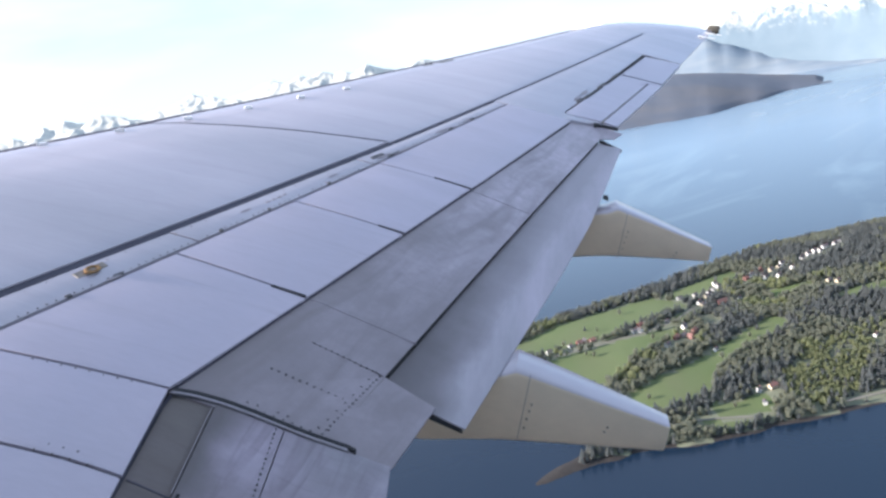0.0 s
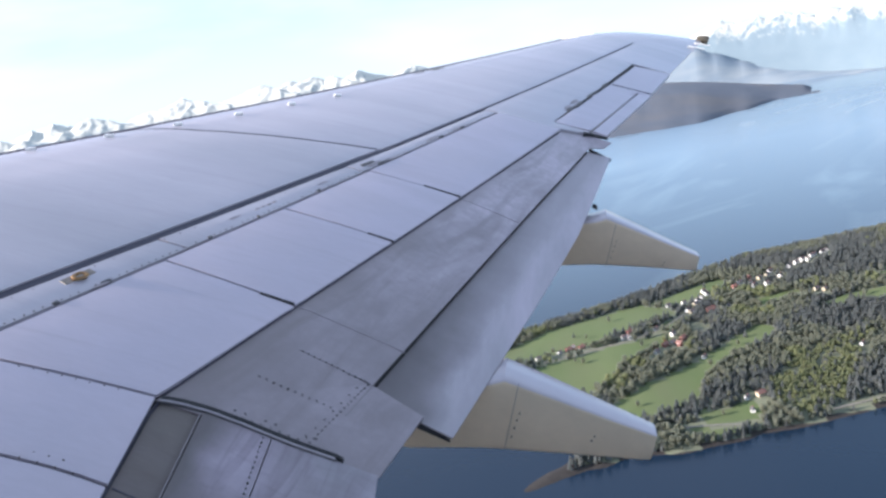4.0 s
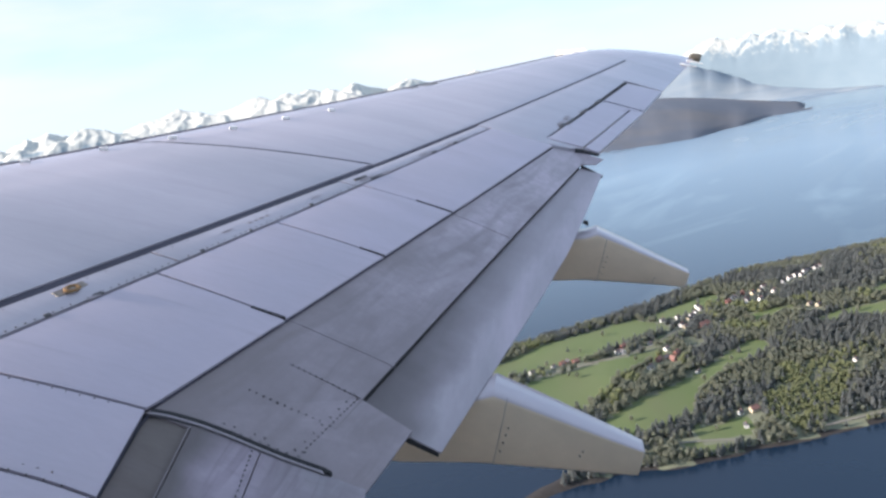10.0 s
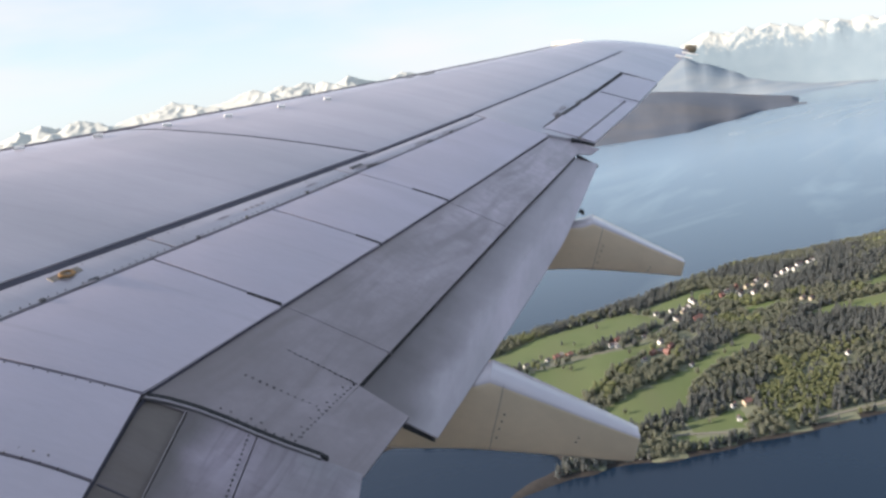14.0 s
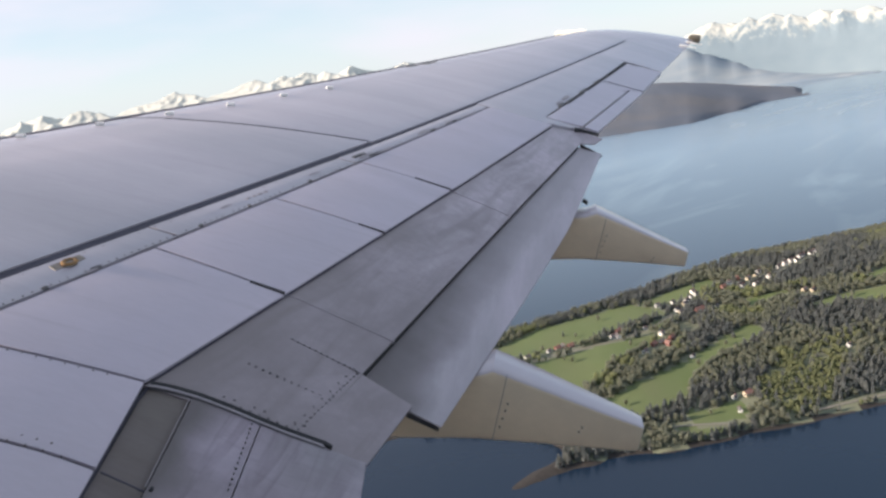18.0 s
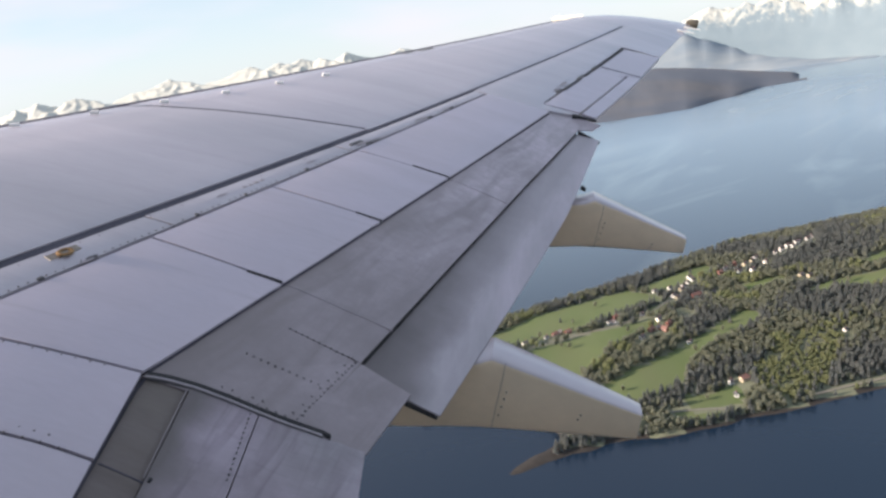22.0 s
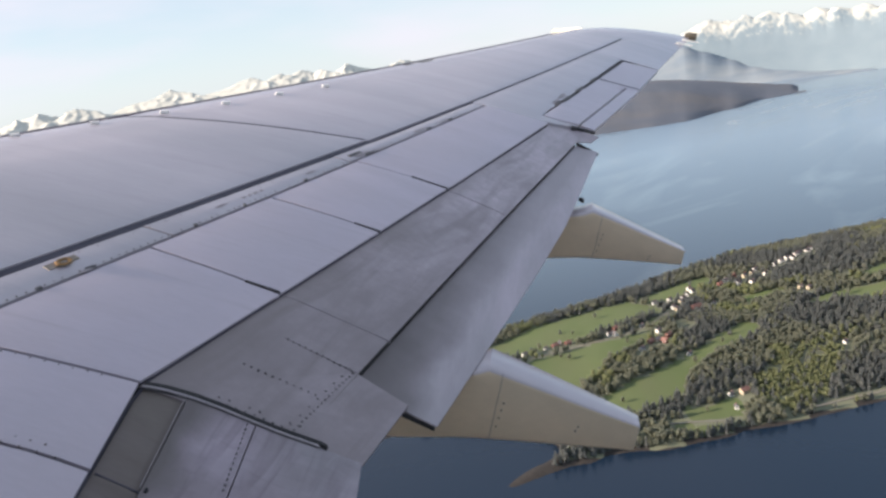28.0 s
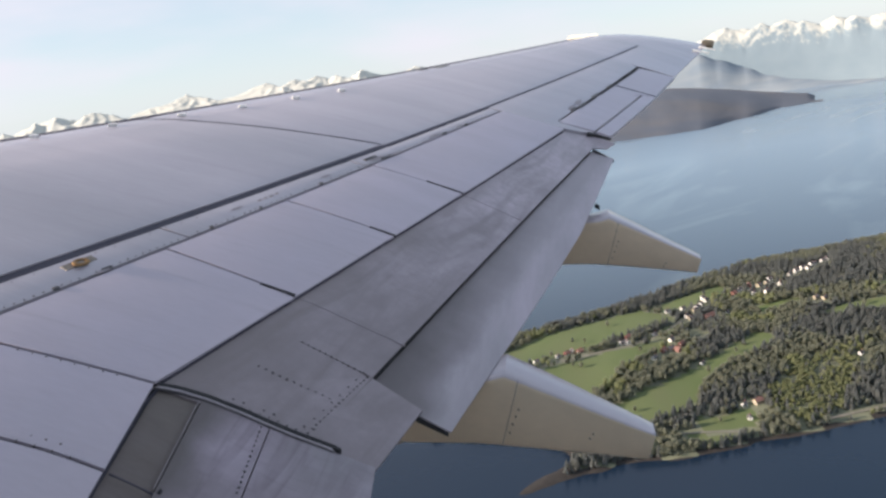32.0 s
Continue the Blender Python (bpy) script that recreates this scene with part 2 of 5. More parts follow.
# cream for the fairings' sides, with warm bounced light in the colour
CREAM = material("fairing_warm_side", (0.64, 0.52, 0.375), 0.42, 0.0, (0.55, 0.445, 0.32), 3.0, 0.5, 0.02, 50,
                 (1, 0.6, 1), (0.56, 0.475, 0.345), 0.9, fine=0.05)
SEAL = material("dark_sealant", (0.045, 0.043, 0.062), 0.6, 0.0, (0.065, 0.062, 0.085), 5, 0.5, 0.05, 80)
# near-black of rubber and fittings, also set for the shade in open gaps
GAP = material("rubber_and_gap_black", (0.02, 0.02, 0.024), 0.7, 0.0, (0.03, 0.03, 0.03), 8, 0.5)
GRIME = material("screw_row", (0.09, 0.085, 0.09), 0.6, 0.2, (0.16, 0.155, 0.16), 12, 0.5)
RUST = material("rusty_brass", (0.33, 0.20, 0.08), 0.55, 0.35, (0.16, 0.09, 0.04), 25, 0.7, 0.1, 60)
WHITE = material("white_enamel", (0.85, 0.85, 0.82), 0.35, 0.0, (0.75, 0.74, 0.70), 10, 0.4)
LENS = material("lit_lens", (0.88, 0.88, 0.84), 0.12, 0.0, (0.8, 0.78, 0.7), 8, 0.4)
LENS.node_tree.nodes["Principled BSDF"].inputs["Emission Color"].default_value = (1.0, 0.86, 0.55, 1)
LENS.node_tree.nodes["Principled BSDF"].inputs["Emission Strength"].default_value = 0.55
AMBER = material("amber_lens", (0.125, 0.112, 0.085), 0.3, 0.0, (0.08, 0.07, 0.055), 20, 0.5)
HULL = material("fuselage_paint", (0.62, 0.62, 0.62), 0.4, 0.0, (0.55, 0.55, 0.56), 1.0, 0.5)


def part(name, bm, mat, parent=None, label="", smooth=True):
    me = bpy.data.meshes.new(name)
    bm.normal_update()
    bm.to_mesh(me)
    bm.free()
    for m in (mat if isinstance(mat, (list, tuple)) else [mat]):
        me.materials.append(m)
    if smooth:
        me.shade_smooth()
        me.set_sharp_from_angle(angle=radians(35))
    ob = new(name, me)
    if parent:
        ob.parent = parent
    if label:
        ob["label"] = label
    return ob


# ---------------------------------------------------------------- the wing's surface
# wing axes: x outboard from the fuselage's centre line, y forward, z up; "aft" is -y
TURN = Matrix(((0.164344, -0.938623, 0.303280, -7.38971),
               (0.984026, 0.134674, -0.116428, -0.50138),
               (0.068438, 0.317570, 0.945762, 309.77341),
               (0, 0, 0, 1)))
HALF, ROOT, TIP = 14.44, 4.71, 1.60


def chord(x):
    return ROOT - (ROOT - TIP) * x / HALF


def lead(x):
    return 0.5205 * x


def nose(x):
    """The leading edge as it stands, with the slats a little out."""
    return lead(x) + NOSE_IN + (NOSE_OUT - NOSE_IN) * (x - 6.0) / 8.0


NOSE_IN, NOSE_OUT = -0.10, 0.02


def camber(s):
    return 0.62 * (0.2969 * math.sqrt(s) - 0.126 * s - 0.3516 * s * s + 0.2843 * s ** 3 - 0.1015 * s ** 4)


def top(x, aft):
    """Height of the upper surface, flap included."""
    c = chord(x)
    s = (aft - lead(x)) / c
    base = math.tan(radians(6)) * x + 0.50437 * (x / HALF) ** 2
    if s < 0.2:
        a2 = lead(x) + 0.2 * c
        k = max(0.0, min(1.0, (aft - nose(x)) / (a2 - nose(x))))
        return base + c * camber(0.2) - DROP * c * (1 - math.sqrt(max(0.0, 1 - (1 - k) ** 2)))
    if s > 0.86 and x < 9.45:
        return base + c * camber(0.86) - 0.24 * (s - 0.86) * c
    return base + c * camber(min(s, 1.0))


DROP = 0.085


def along(line, u):
    """The point at the share u of a polyline of (x, aft)."""
    d = [math.dist(a, b) for a, b in zip(line, line[1:])]
    r = u * sum(d)
    for a, b, l in zip(line, line[1:], d):
        if r <= l or b is line[-1]:
            k = r / l if l else 0
            return a[0] + (b[0] - a[0]) * k, a[1] + (b[1] - a[1]) * k
        r -= l


def sheet(bm, front, back, nx, ny, dz=0.0, depth=0.02, gap=0.0, bow=0.0, sag=0.0):
    """A plate on the wing's surface between two polylines of (x, aft), with thickness; gap shrinks it all round."""
    grid = []
    for j in range(ny + 1):
        row = []
        for i in range(nx + 1):
            u, v = i / nx, j / ny
            a, b = along(front, u), along(back, u)
            w = math.dist(a, b)
            vv = (gap + v * (w - 2 * gap)) / w if w > 3 * gap else v
            x, y = a[0] + (b[0] - a[0]) * vv, a[1] + (b[1] - a[1]) * vv
            if gap and i in (0, nx):
                x += gap if i == 0 else -gap
            edge = min(u, 1 - u) < 1e-6 or min(v, 1 - v) < 1e-6
            z = top(x, y) + dz + bow * 4 * v * (1 - v) - sag * v - (0.003 if edge else 0)
            row.append(bm.verts.new((x, -y, z)))
        grid.append(row)
    low = [[bm.verts.new((v.co.x, v.co.y, v.co.z - depth)) for v in row] for row in grid]
    for j in range(ny):
        for i in range(nx):
            bm.faces.new((grid[j][i], grid[j + 1][i], grid[j + 1][i + 1], grid[j][i + 1]))
            bm.faces.new((low[j][i], low[j][i + 1], low[j + 1][i + 1], low[j + 1][i]))
    for j in range(ny):
        bm.faces.new((grid[j][0], low[j][0], low[j + 1][0], grid[j + 1][0]))
        bm.faces.new((grid[j][nx], grid[j + 1][nx], low[j + 1][nx], low[j][nx]))
    for i in range(nx):
        bm.faces.new((grid[0][i], grid[0][i + 1], low[0][i + 1], low[0][i]))
        bm.faces.new((grid[ny][i], low[ny][i], low[ny][i + 1], grid[ny][i + 1]))
    return bm


def plate(name, front, back, mat, parent, nx=10, ny=6, label="", **more):
    bm = sheet(bmesh.new(), front, back, nx, ny, **more)
    bmesh.ops.recalc_face_normals(bm, faces=bm.faces)
    return part(name, bm, mat, parent, label)


def spar(x):
    return 4.60 + 0.402 * (x - 4.8) if x < 7.66 else 5.75 + 0.3883 * (x - 7.66)


def hinge(x):
    return 5.042 + 0.3765 * (x - 5.38)


def cove(x):
    return 5.80 + 0.337 * (x - 5.33) if x > 4.42 else 5.50 + 0.11 * (4.42 - x)


def line(f, x0, x1, n=8, off=0.0):
    return [(x0 + (x1 - x0) * i / n, f(x0 + (x1 - x0) * i / n) + off) for i in range(n + 1)]


wing = tagged(new("airplane_wing"), "pale grey airliner wing with partly extended flaps", "airplane wing")
wing.matrix_world = TURN

# skin between the leading edge and the rear spar, split at the cross seam
SLAT = 0.085


def slat_back(x):
    return nose(x) + SLAT * chord(x)


plate("wing_skin", line(slat_back, 0.70, 7.05, 14), line(spar, 0.70, 7.62, 14, -0.034), SKIN, wing, 30, 26,
      depth=0.014, gap=0.007)
plate("wing_skin", line(slat_back, 7.05, 13.55, 14), line(spar, 7.62, 13.9, 14, -0.016), SKIN, wing, 34, 24,
      depth=0.014, gap=0.007)


def leading_edge(x0, x1, nx=24):
    """The rounded nose of the wing from x0 to x1."""
    bm = bmesh.new()
    rows = []
    for i in range(nx + 1):
        x = x0 + (x1 - x0) * i / nx
        c, ring = chord(x), []
        z0 = top(x, nose(x))
        for k in range(7):
            a = nose(x) + SLAT * c * (1 - k / 6) ** 2
            ring.append(bm.verts.new((x, -a, top(x, a))))
        for k in range(1, 6):
            q = k / 5
            ring.append(bm.verts.new((x, -(nose(x) + 0.16 * c * q * q), z0 - 0.06 * c * math.sqrt(q))))
        rows.append(ring)
    for a, b in zip(rows, rows[1:]):
        for k in range(len(a) - 1):
            bm.faces.new((a[k], b[k], b[k + 1], a[k + 1]))
    bmesh.ops.recalc_face_normals(bm, faces=bm.faces)
    return bm


for x0, x1 in ((0.70, 5.15), (5.165, 7.045), (7.055, 10.45), (10.465, 13.55)):
    part("leading_edge_slat", leading_edge(x0, x1), SKIN, wing)

plate("slat_line", line(lambda x: nose(x) + 0.060 * chord(x), 0.70, 13.4, 12), line(lambda x: nose(x) + 0.108 * chord(x), 0.70, 13.4, 12), SEAL, wing, 60, 3,
      dz=0.005, depth=0.01, label="dark line behind the leading edge")
plate("joint_strip", [(7.042, slat_back(7.05)), (7.058, slat_back(7.05))], [(7.615, spar(7.615) - 0.05), (7.63, spar(7.63) - 0.05)], SEAL, wing, 1, 20, dz=0.002, depth=0.01)
for x, q, l, w in ((10.42, 0.11, 0.30, 0.10), (10.15, 0.12, 0.16, 0.05), (5.16, 0.12, 0.12, 0.06)):
    a = nose(x) + q * chord(x)
    plate("worn_patch", [(x - l / 2, a - l * 0.26), (x + l / 2, a + l * 0.26)], [(x - l * 0.35, a + w - l * 0.2), (x + l * 0.3, a + w + l * 0.1)], STAINED, wing, 4, 2, dz=0.005, depth=0.003)

# underside and core that the joints look down on
plate("joint_backing", line(slat_back, 0.70, 13.6, 12, 0.05), line(lambda x: cove(x) if x < 9.4 else hinge(x) + 0.45, 0.70, 13.9, 12, -0.02), GAP, wing,
      30, 16, dz=-0.034, depth=0.05)
bm = bmesh.new()
g = [[bm.verts.new((0.70 + 13.25 * i / 20, -(nose(0.70 + 13.25 * i / 20) + 0.15 * chord(0.70 + 13.25 * i / 20) + (0.62 * chord(0.70 + 13.25 * i / 20)) * j / 8),
                    math.tan(radians(6)) * (0.70 + 13.25 * i / 20) + 0.504 * ((0.70 + 13.25 * i / 20) / HALF) ** 2
                    - 0.045 * chord(0.70 + 13.25 * i / 20) * math.sin(math.pi * (0.3 + 0.7 * j / 8)))) for j in range(9)] for i in range(21)]
for i in range(20):
    for j in range(8):
        bm.faces.new((g[i][j], g[i][j + 1], g[i + 1][j + 1], g[i + 1][j]))
part("lower_skin", bm, SKIN, wing)

# dark sealant along the rear spar, the screw strip behind it
plate("spar_seal", line(spar, 0.70, 7.64, 10, -0.037), line(spar, 0.70, 7.64, 10, 0.015), SEAL, wing, 24, 2, dz=-0.006, depth=0.02,
      label="dark sealant band along the rear spar")
plate("spar_seal", line(spar, 7.64, 13.9, 10, -0.02), line(spar, 7.64, 13.9, 10, 0.006), SEAL, wing, 24, 2, dz=-0.006, depth=0.02)
for x0, x1 in ((0.70, 3.5), (3.5, 5.55), (5.55, 7.15), (7.15, 9.25)):
    plate("hinge_strip", line(spar, x0, x1, 6, 0.017), line(hinge, x0, x1, 6, -0.004), SKIN, wing, 10, 3, depth=0.03, gap=0.007)

# spoilers
EDGES = [(0.70, 0.70), (2.72, 2.77), (3.85, 3.962), (4.335, 4.432), (5.378, 5.333), (6.288, 6.286), (7.19, 7.207)]   # front and back end of each joint
for (a, a2), (b, b2) in zip(EDGES, EDGES[1:]):
    plate("spoiler" if a > 2.7 else "root_panel", line(hinge, a, b, 4, 0.006), line(cove, a2, b2, 4), SPOIL, wing, 10, 10, depth=0.014, gap=0.0078, bow=0.004)
plate("outer_panel", line(hinge, 7.195, 9.30, 4, 0.004), line(cove, 7.212, 9.33, 4), SPOIL, wing, 12, 8, depth=0.014, gap=0.005)
# fixed skin round the aileron and out to the tip
AH = [(9.47, 7.075), (12.55, 8.075)]
plate("outer_panel", line(spar, 9.26, 12.62, 8, 0.010), [(9.32, 7.10), (9.47, 7.06), (12.62, 8.06)], SKIN, wing, 16, 8, depth=0.012)
plate("tip_panel", line(spar, 12.58, 13.9, 6, 0.010), [(12.735, 8.60), (14.46, 9.13)], SKIN, wing, 10, 10, dz=-0.0015, depth=0.012)
plate("outer_panel", [(9.33, 7.10), (9.47, 7.08)], [(9.36, 7.20), (9.53, 7.46)], SKIN, wing, 2, 4, depth=0.03)

for x, lo, hi, w in ((5.338, 5.60, 5.79, 0.009), (6.286, 5.95, 6.12, 0.006), (7.206, 6.15, 6.43, 0.006)):
    plate("joint_strip", [(x - w, lo), (x + w, lo)], [(x - w, hi), (x + w, hi)], GAP, wing, 1, 4, dz=0.007, depth=0.02)
# two near-black strips for the dark of the notches at the flap's outer end
plate("joint_strip", [(9.435, 7.38), (9.47, 7.38)], [(9.50, 7.63), (9.535, 7.62)], GAP, wing, 1, 4, dz=0.0, depth=0.02)
plate("joint_strip", [(9.215, 7.455), (9.25, 7.45)], [(9.19, 7.67), (9.215, 7.675)], GAP, wing, 1, 4, dz=-0.03, depth=0.02)
# aileron with its tab
plate("cove_seal", [(3.0, 5.648)] + line(cove, 4.42, 9.33, 8, -0.010), [(3.0, 5.652)] + line(cove, 4.42, 9.33, 8, -0.006), SEAL, wing, 40, 2, dz=-0.012, depth=0.04,
      label="black rubber seal along the spoilers")
aileron = plate("aileron", AH, [(9.56, 7.46), (11.37, 8.05), (11.40, 8.21), (12.71, 8.60)], SPOIL, wing, 20, 6, dz=0.002, depth=0.05, gap=0.007)
plate("joint_strip", [(11.375, 7.73), (11.40, 7.73)], [(11.485, 8.235), (11.505, 8.235)], SEAL, aileron, 1, 6, dz=0.008, depth=0.006)
# shade of the open aileron gap, laid on as near-black strips
for (x0, a0), (x1, a1) in (((10.10, 7.285), (10.68, 7.473)), ((10.82, 7.518), (11.62, 7.778)), ((11.66, 7.791), (12.50, 8.063))):
    plate("joint_strip", [(x0, a0 - 0.006), (x1, a1 - 0.006)], [(x0, a0 + 0.014), (x1, a1 + 0.014)], GAP, wing, 6, 1, dz=0.007, depth=0.006, label="near-black strip for the shade of the gap before the aileron")
plate("tab", [(9.56, 7.476), (11.36, 8.066)], [(9.56, 7.625), (11.48, 8.245)], SPOIL, aileron, 10, 2, dz=0.002, depth=0.03, gap=0.004)

# flaps
main = bmesh.new()
sheet(main, [(4.43, 5.488), (5.33, 5.788), (9.33, 7.158)], [(5.04, 6.305), (6.19, 6.61), (7.61, 6.995), (9.25, 7.455)], 26, 10, dz=-0.022, depth=0.008)
sheet(main, [(9.33, 7.17), (9.49, 7.43)], [(9.24, 7.46), (9.45, 7.67)], 3, 4, dz=-0.022, depth=0.008)
bmesh.ops.recalc_face_normals(main, faces=main.faces)
main_flap = part("main_flap", main, FLAP, wing, "stained grey main flap")
plate("flap_end_panel", [(4.43, 5.488), (5.04, 6.305)], [(4.53, 6.468), (4.985, 6.585)], FLAP, wing, 10, 6, dz=-0.020, depth=0.01)
# the slot's shade, laid in as a near-black sheet
plate("flap_slot_shade", [(4.99, 6.27), (6.19, 6.575), (7.61, 6.96), (9.24, 7.42)], [(4.98, 6.304), (6.19, 6.609), (7.61, 6.993), (9.24, 7.451)], GAP, wing, 20, 4, dz=-0.032, sag=0.06, depth=0.03,
      label="near-black sheet for the shade in the slot behind the main flap")
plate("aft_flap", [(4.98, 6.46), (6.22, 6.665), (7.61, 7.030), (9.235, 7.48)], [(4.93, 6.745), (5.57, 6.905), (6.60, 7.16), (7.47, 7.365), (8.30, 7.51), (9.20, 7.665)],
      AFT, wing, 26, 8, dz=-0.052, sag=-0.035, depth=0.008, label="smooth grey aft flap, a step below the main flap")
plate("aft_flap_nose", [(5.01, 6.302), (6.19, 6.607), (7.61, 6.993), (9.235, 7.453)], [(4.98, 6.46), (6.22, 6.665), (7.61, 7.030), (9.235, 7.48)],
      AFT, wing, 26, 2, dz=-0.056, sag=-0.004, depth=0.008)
plate("flap_joint", [(5.358, 5.80), (5.362, 5.80)], [(5.365, 6.405), (5.369, 6.405)], FILM, wing, 1, 8, dz=-0.0165, depth=0.01)
plate("flap_joint", [(7.22, 6.445), (7.223, 6.445)], [(7.24, 6.885), (7.243, 6.885)], FILM, wing, 1, 8, dz=-0.0165, depth=0.01)
plate("flap_joint", [(5.057, 5.92), (5.062, 5.92)], [(5.041, 6.30), (5.046, 6.30)], FILM, wing, 1, 8, dz=-0.0165, depth=0.01)
plate("flap_joint", [(5.038, 6.306), (4.78, 6.240)], [(5.038, 6.311), (4.78, 6.244)], JOINT, wing, 8, 1, dz=-0.0155, depth=0.01)
plate("aft_flap_ridge", [(5.6, 6.725), (6.22, 6.88), (7.61, 7.225), (9.15, 7.575)], [(5.6, 6.739), (6.22, 6.894), (7.61, 7.239), (9.15, 7.586)], AFT, wing, 26, 3, dz=-0.0315, depth=0.008)
RIM = [(4.436, 5.508), (4.464, 5.60), (4.486, 5.714), (4.496, 5.838), (4.500, 5.965), (4.506, 6.092), (4.526, 6.275)]
for lo, hi, dz, mat, label in ((-0.002, 0.019, -0.009, GAP, "black rubber seal"), (-0.015, -0.003, -0.009, RUB, "pale painted rubbing strip"),
                               (-0.018, -0.015, -0.011, GRIME, "grubby edge of the seal")):
    plate("flap_seal", [(x + hi, a) for x, a in RIM], [(x + lo, a) for x, a in RIM], mat, wing, 24, 2, dz=dz, depth=0.01, label=label)
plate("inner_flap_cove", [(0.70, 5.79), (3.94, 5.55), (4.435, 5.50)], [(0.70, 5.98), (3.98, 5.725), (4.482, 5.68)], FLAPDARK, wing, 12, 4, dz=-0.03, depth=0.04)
plate("inner_flap", [(0.70, 5.98), (3.98, 5.73), (4.480, 5.685)], [(0.70, 6.28), (4.05, 6.025), (4.496, 5.99)], INNER, wing, 12, 4, dz=-0.016, depth=0.05, gap=0.003)
plate("inner_flap", [(0.70, 6.28), (4.05, 6.025), (4.496, 5.99)], [(0.70, 6.75), (4.30, 6.50), (4.535, 6.466)], INNER, wing, 12, 5, dz=-0.016, depth=0.05, gap=0.003)


def fairing(x, aft, dz, rise=(0, 0), fall=(0, 0), long=1.0):
    """A canoe-shaped flap-track fairing, from under the flap to its blunt tail."""
    stations = ((-2.0, 0.02, 0.20, 0.16), (-1.6, 0.10, 0.28, 0.0), (-0.9, 0.16, 0.36, -0.10), (-0.35, 0.17, 0.34, -0.05), (0.0, 0.165, 0.445, 0.035), (0.075, 0.163, 0.492, 0.05),
                (0.33, 0.145, 0.462, 0.105), (0.62, 0.115, 0.422, 0.16), (0.86, 0.085, 0.390, 0.20), (0.895, 0.078, 0.385, 0.207), (0.90, 0.06, 0.375, 0.22))
    bm, rings = bmesh.new(), []
    for a, w, zt, zb in stations:
        ring = []
        k = max(0.0, a - 0.075) / 0.825
        a = a * long if a > 0 else a
        zt, zb = zt + rise[0] + (rise[1] - rise[0]) * k, zb + fall[0] + (fall[1] - fall[0]) * k
        for k in range(20):
            t = 2 * math.pi * k / 20
            c, s = math.cos(t), math.sin(t)
            e = 0.2
            px, pz = math.copysign(abs(c) ** e, c), math.copysign(abs(s) ** e, s)
            taper = 0.86 + 0.14 * (1 - pz) / 2 if pz > 0 else 1.0
            ring.append(bm.verts.new((x + w * px * taper, -(aft + a), dz + (zt + zb) / 2 + (zt - zb) / 2 * pz)))
        rings.append(ring)
    for p, q in zip(rings, rings[1:]):
        for k in range(20):
            bm.faces.new((p[k], p[(k + 1) % 20], q[(k + 1) % 20], q[k]))
    bm.faces.new(rings[0][::-1])
    bm.faces.new(rings[-1])
    bmesh.ops.recalc_face_normals(bm, faces=bm.faces)
    bm.normal_update()
    # upward faces take the grey skin paint, standing for sky light on them
    for f in bm.faces:
        if f.normal.z > 0.45:
            f.material_index = 1
    return part("flap_track_fairing", bm, [CREAM, SKIN], wing, "canoe-shaped fairing, warm-lit sides and sky-lit top put in colour")


fairings = [fairing(5.565, 6.87, 0.0, (0.0, -0.085), (-0.005, -0.062), 1.065), fairing(8.02, 7.52, 0.272, (0.075, -0.02), (0.09, 0.03))]

# wing tip: rounded cap, clear lens in front, lamp box behind
bm = bmesh.new()
rows = []
for i in range(9):
    u = i / 8
    row = []
    fx, fa = along([(13.45, 7.07), (13.82, 8.16), (14.40, 9.13)], u)
    tx, ta = along([(13.75, 7.17), (14.10, 7.50), (14.55, 7.93), (14.87, 8.42), (15.2, 8.93), (15.48, 9.43)], u)
    for j in range(7):
        v = j / 6
        x, a = fx + (tx - fx) * v, fa + (ta - fa) * v
        row.append(bm.verts.new((x, -a, top(x, a) - 0.005 * (1 - v) - 0.03 * max(0, v - 0.5) ** 2 * 4)))
    rows.append(row)
for a, b in zip(rows, rows[1:]):
    for k in range(6):
        bm.faces.new((a[k], b[k], b[k + 1], a[k + 1]))
part("wing_tip", bm, SKIN, wing)



def screw_head(sides=6):
    """A low round screw head of unit radius."""
    bm = bmesh.new()
    ring = [bm.verts.new((math.cos(2 * math.pi * k / sides), math.sin(2 * math.pi * k / sides), 0)) for k in range(sides)]
    cap = bm.verts.new((0, 0, 0.4))
    base = [bm.verts.new((v.co.x, v.co.y, -1.2)) for v in ring]
    for k in range(sides):
        q = (k + 1) % sides
        bm.faces.new((ring[k], ring[q], cap))
        bm.faces.new((base[k], base[q], ring[q], ring[k]))
    me = bpy.data.meshes.new("screw")
    bm.to_mesh(me)
    bm.free()
    me.materials.append(GRIME)
    return me


SCREW = screw_head()


def screws(lines, step, parent, r=0.0048, dz=0.003, miss=0.12):
    for l in lines:
        n = max(2, int(sum(math.dist(p, q) for p, q in zip(l, l[1:])) / step))
        for k in range(n + 1):
            if random.random() > miss:
                x, a = along(l, k / n)
                ob = new("screw", SCREW)
                ob.parent = parent
                ob.matrix_local = Matrix.Translation((x + random.uniform(-.002, .002), -a, top(x, a) + dz)) @ Matrix.Scale(r * random.uniform(0.7, 1.1), 4)


screws([[(5.058, 5.935), (5.040, 6.275)], [(5.028, 6.285), (4.55, 6.142)]], 0.030, wing, r=0.0056, dz=-0.018, miss=0.04)
screws([[(5.045, 6.262), (4.57, 6.120)]], 0.062, wing, r=0.005, dz=-0.018, miss=0.1)
screws([[(4.546, 5.797), (4.582, 6.16)], [(4.522, 5.80), (4.541, 6.09)]], 0.041, wing, r=0.0056, dz=-0.018, miss=0.06)
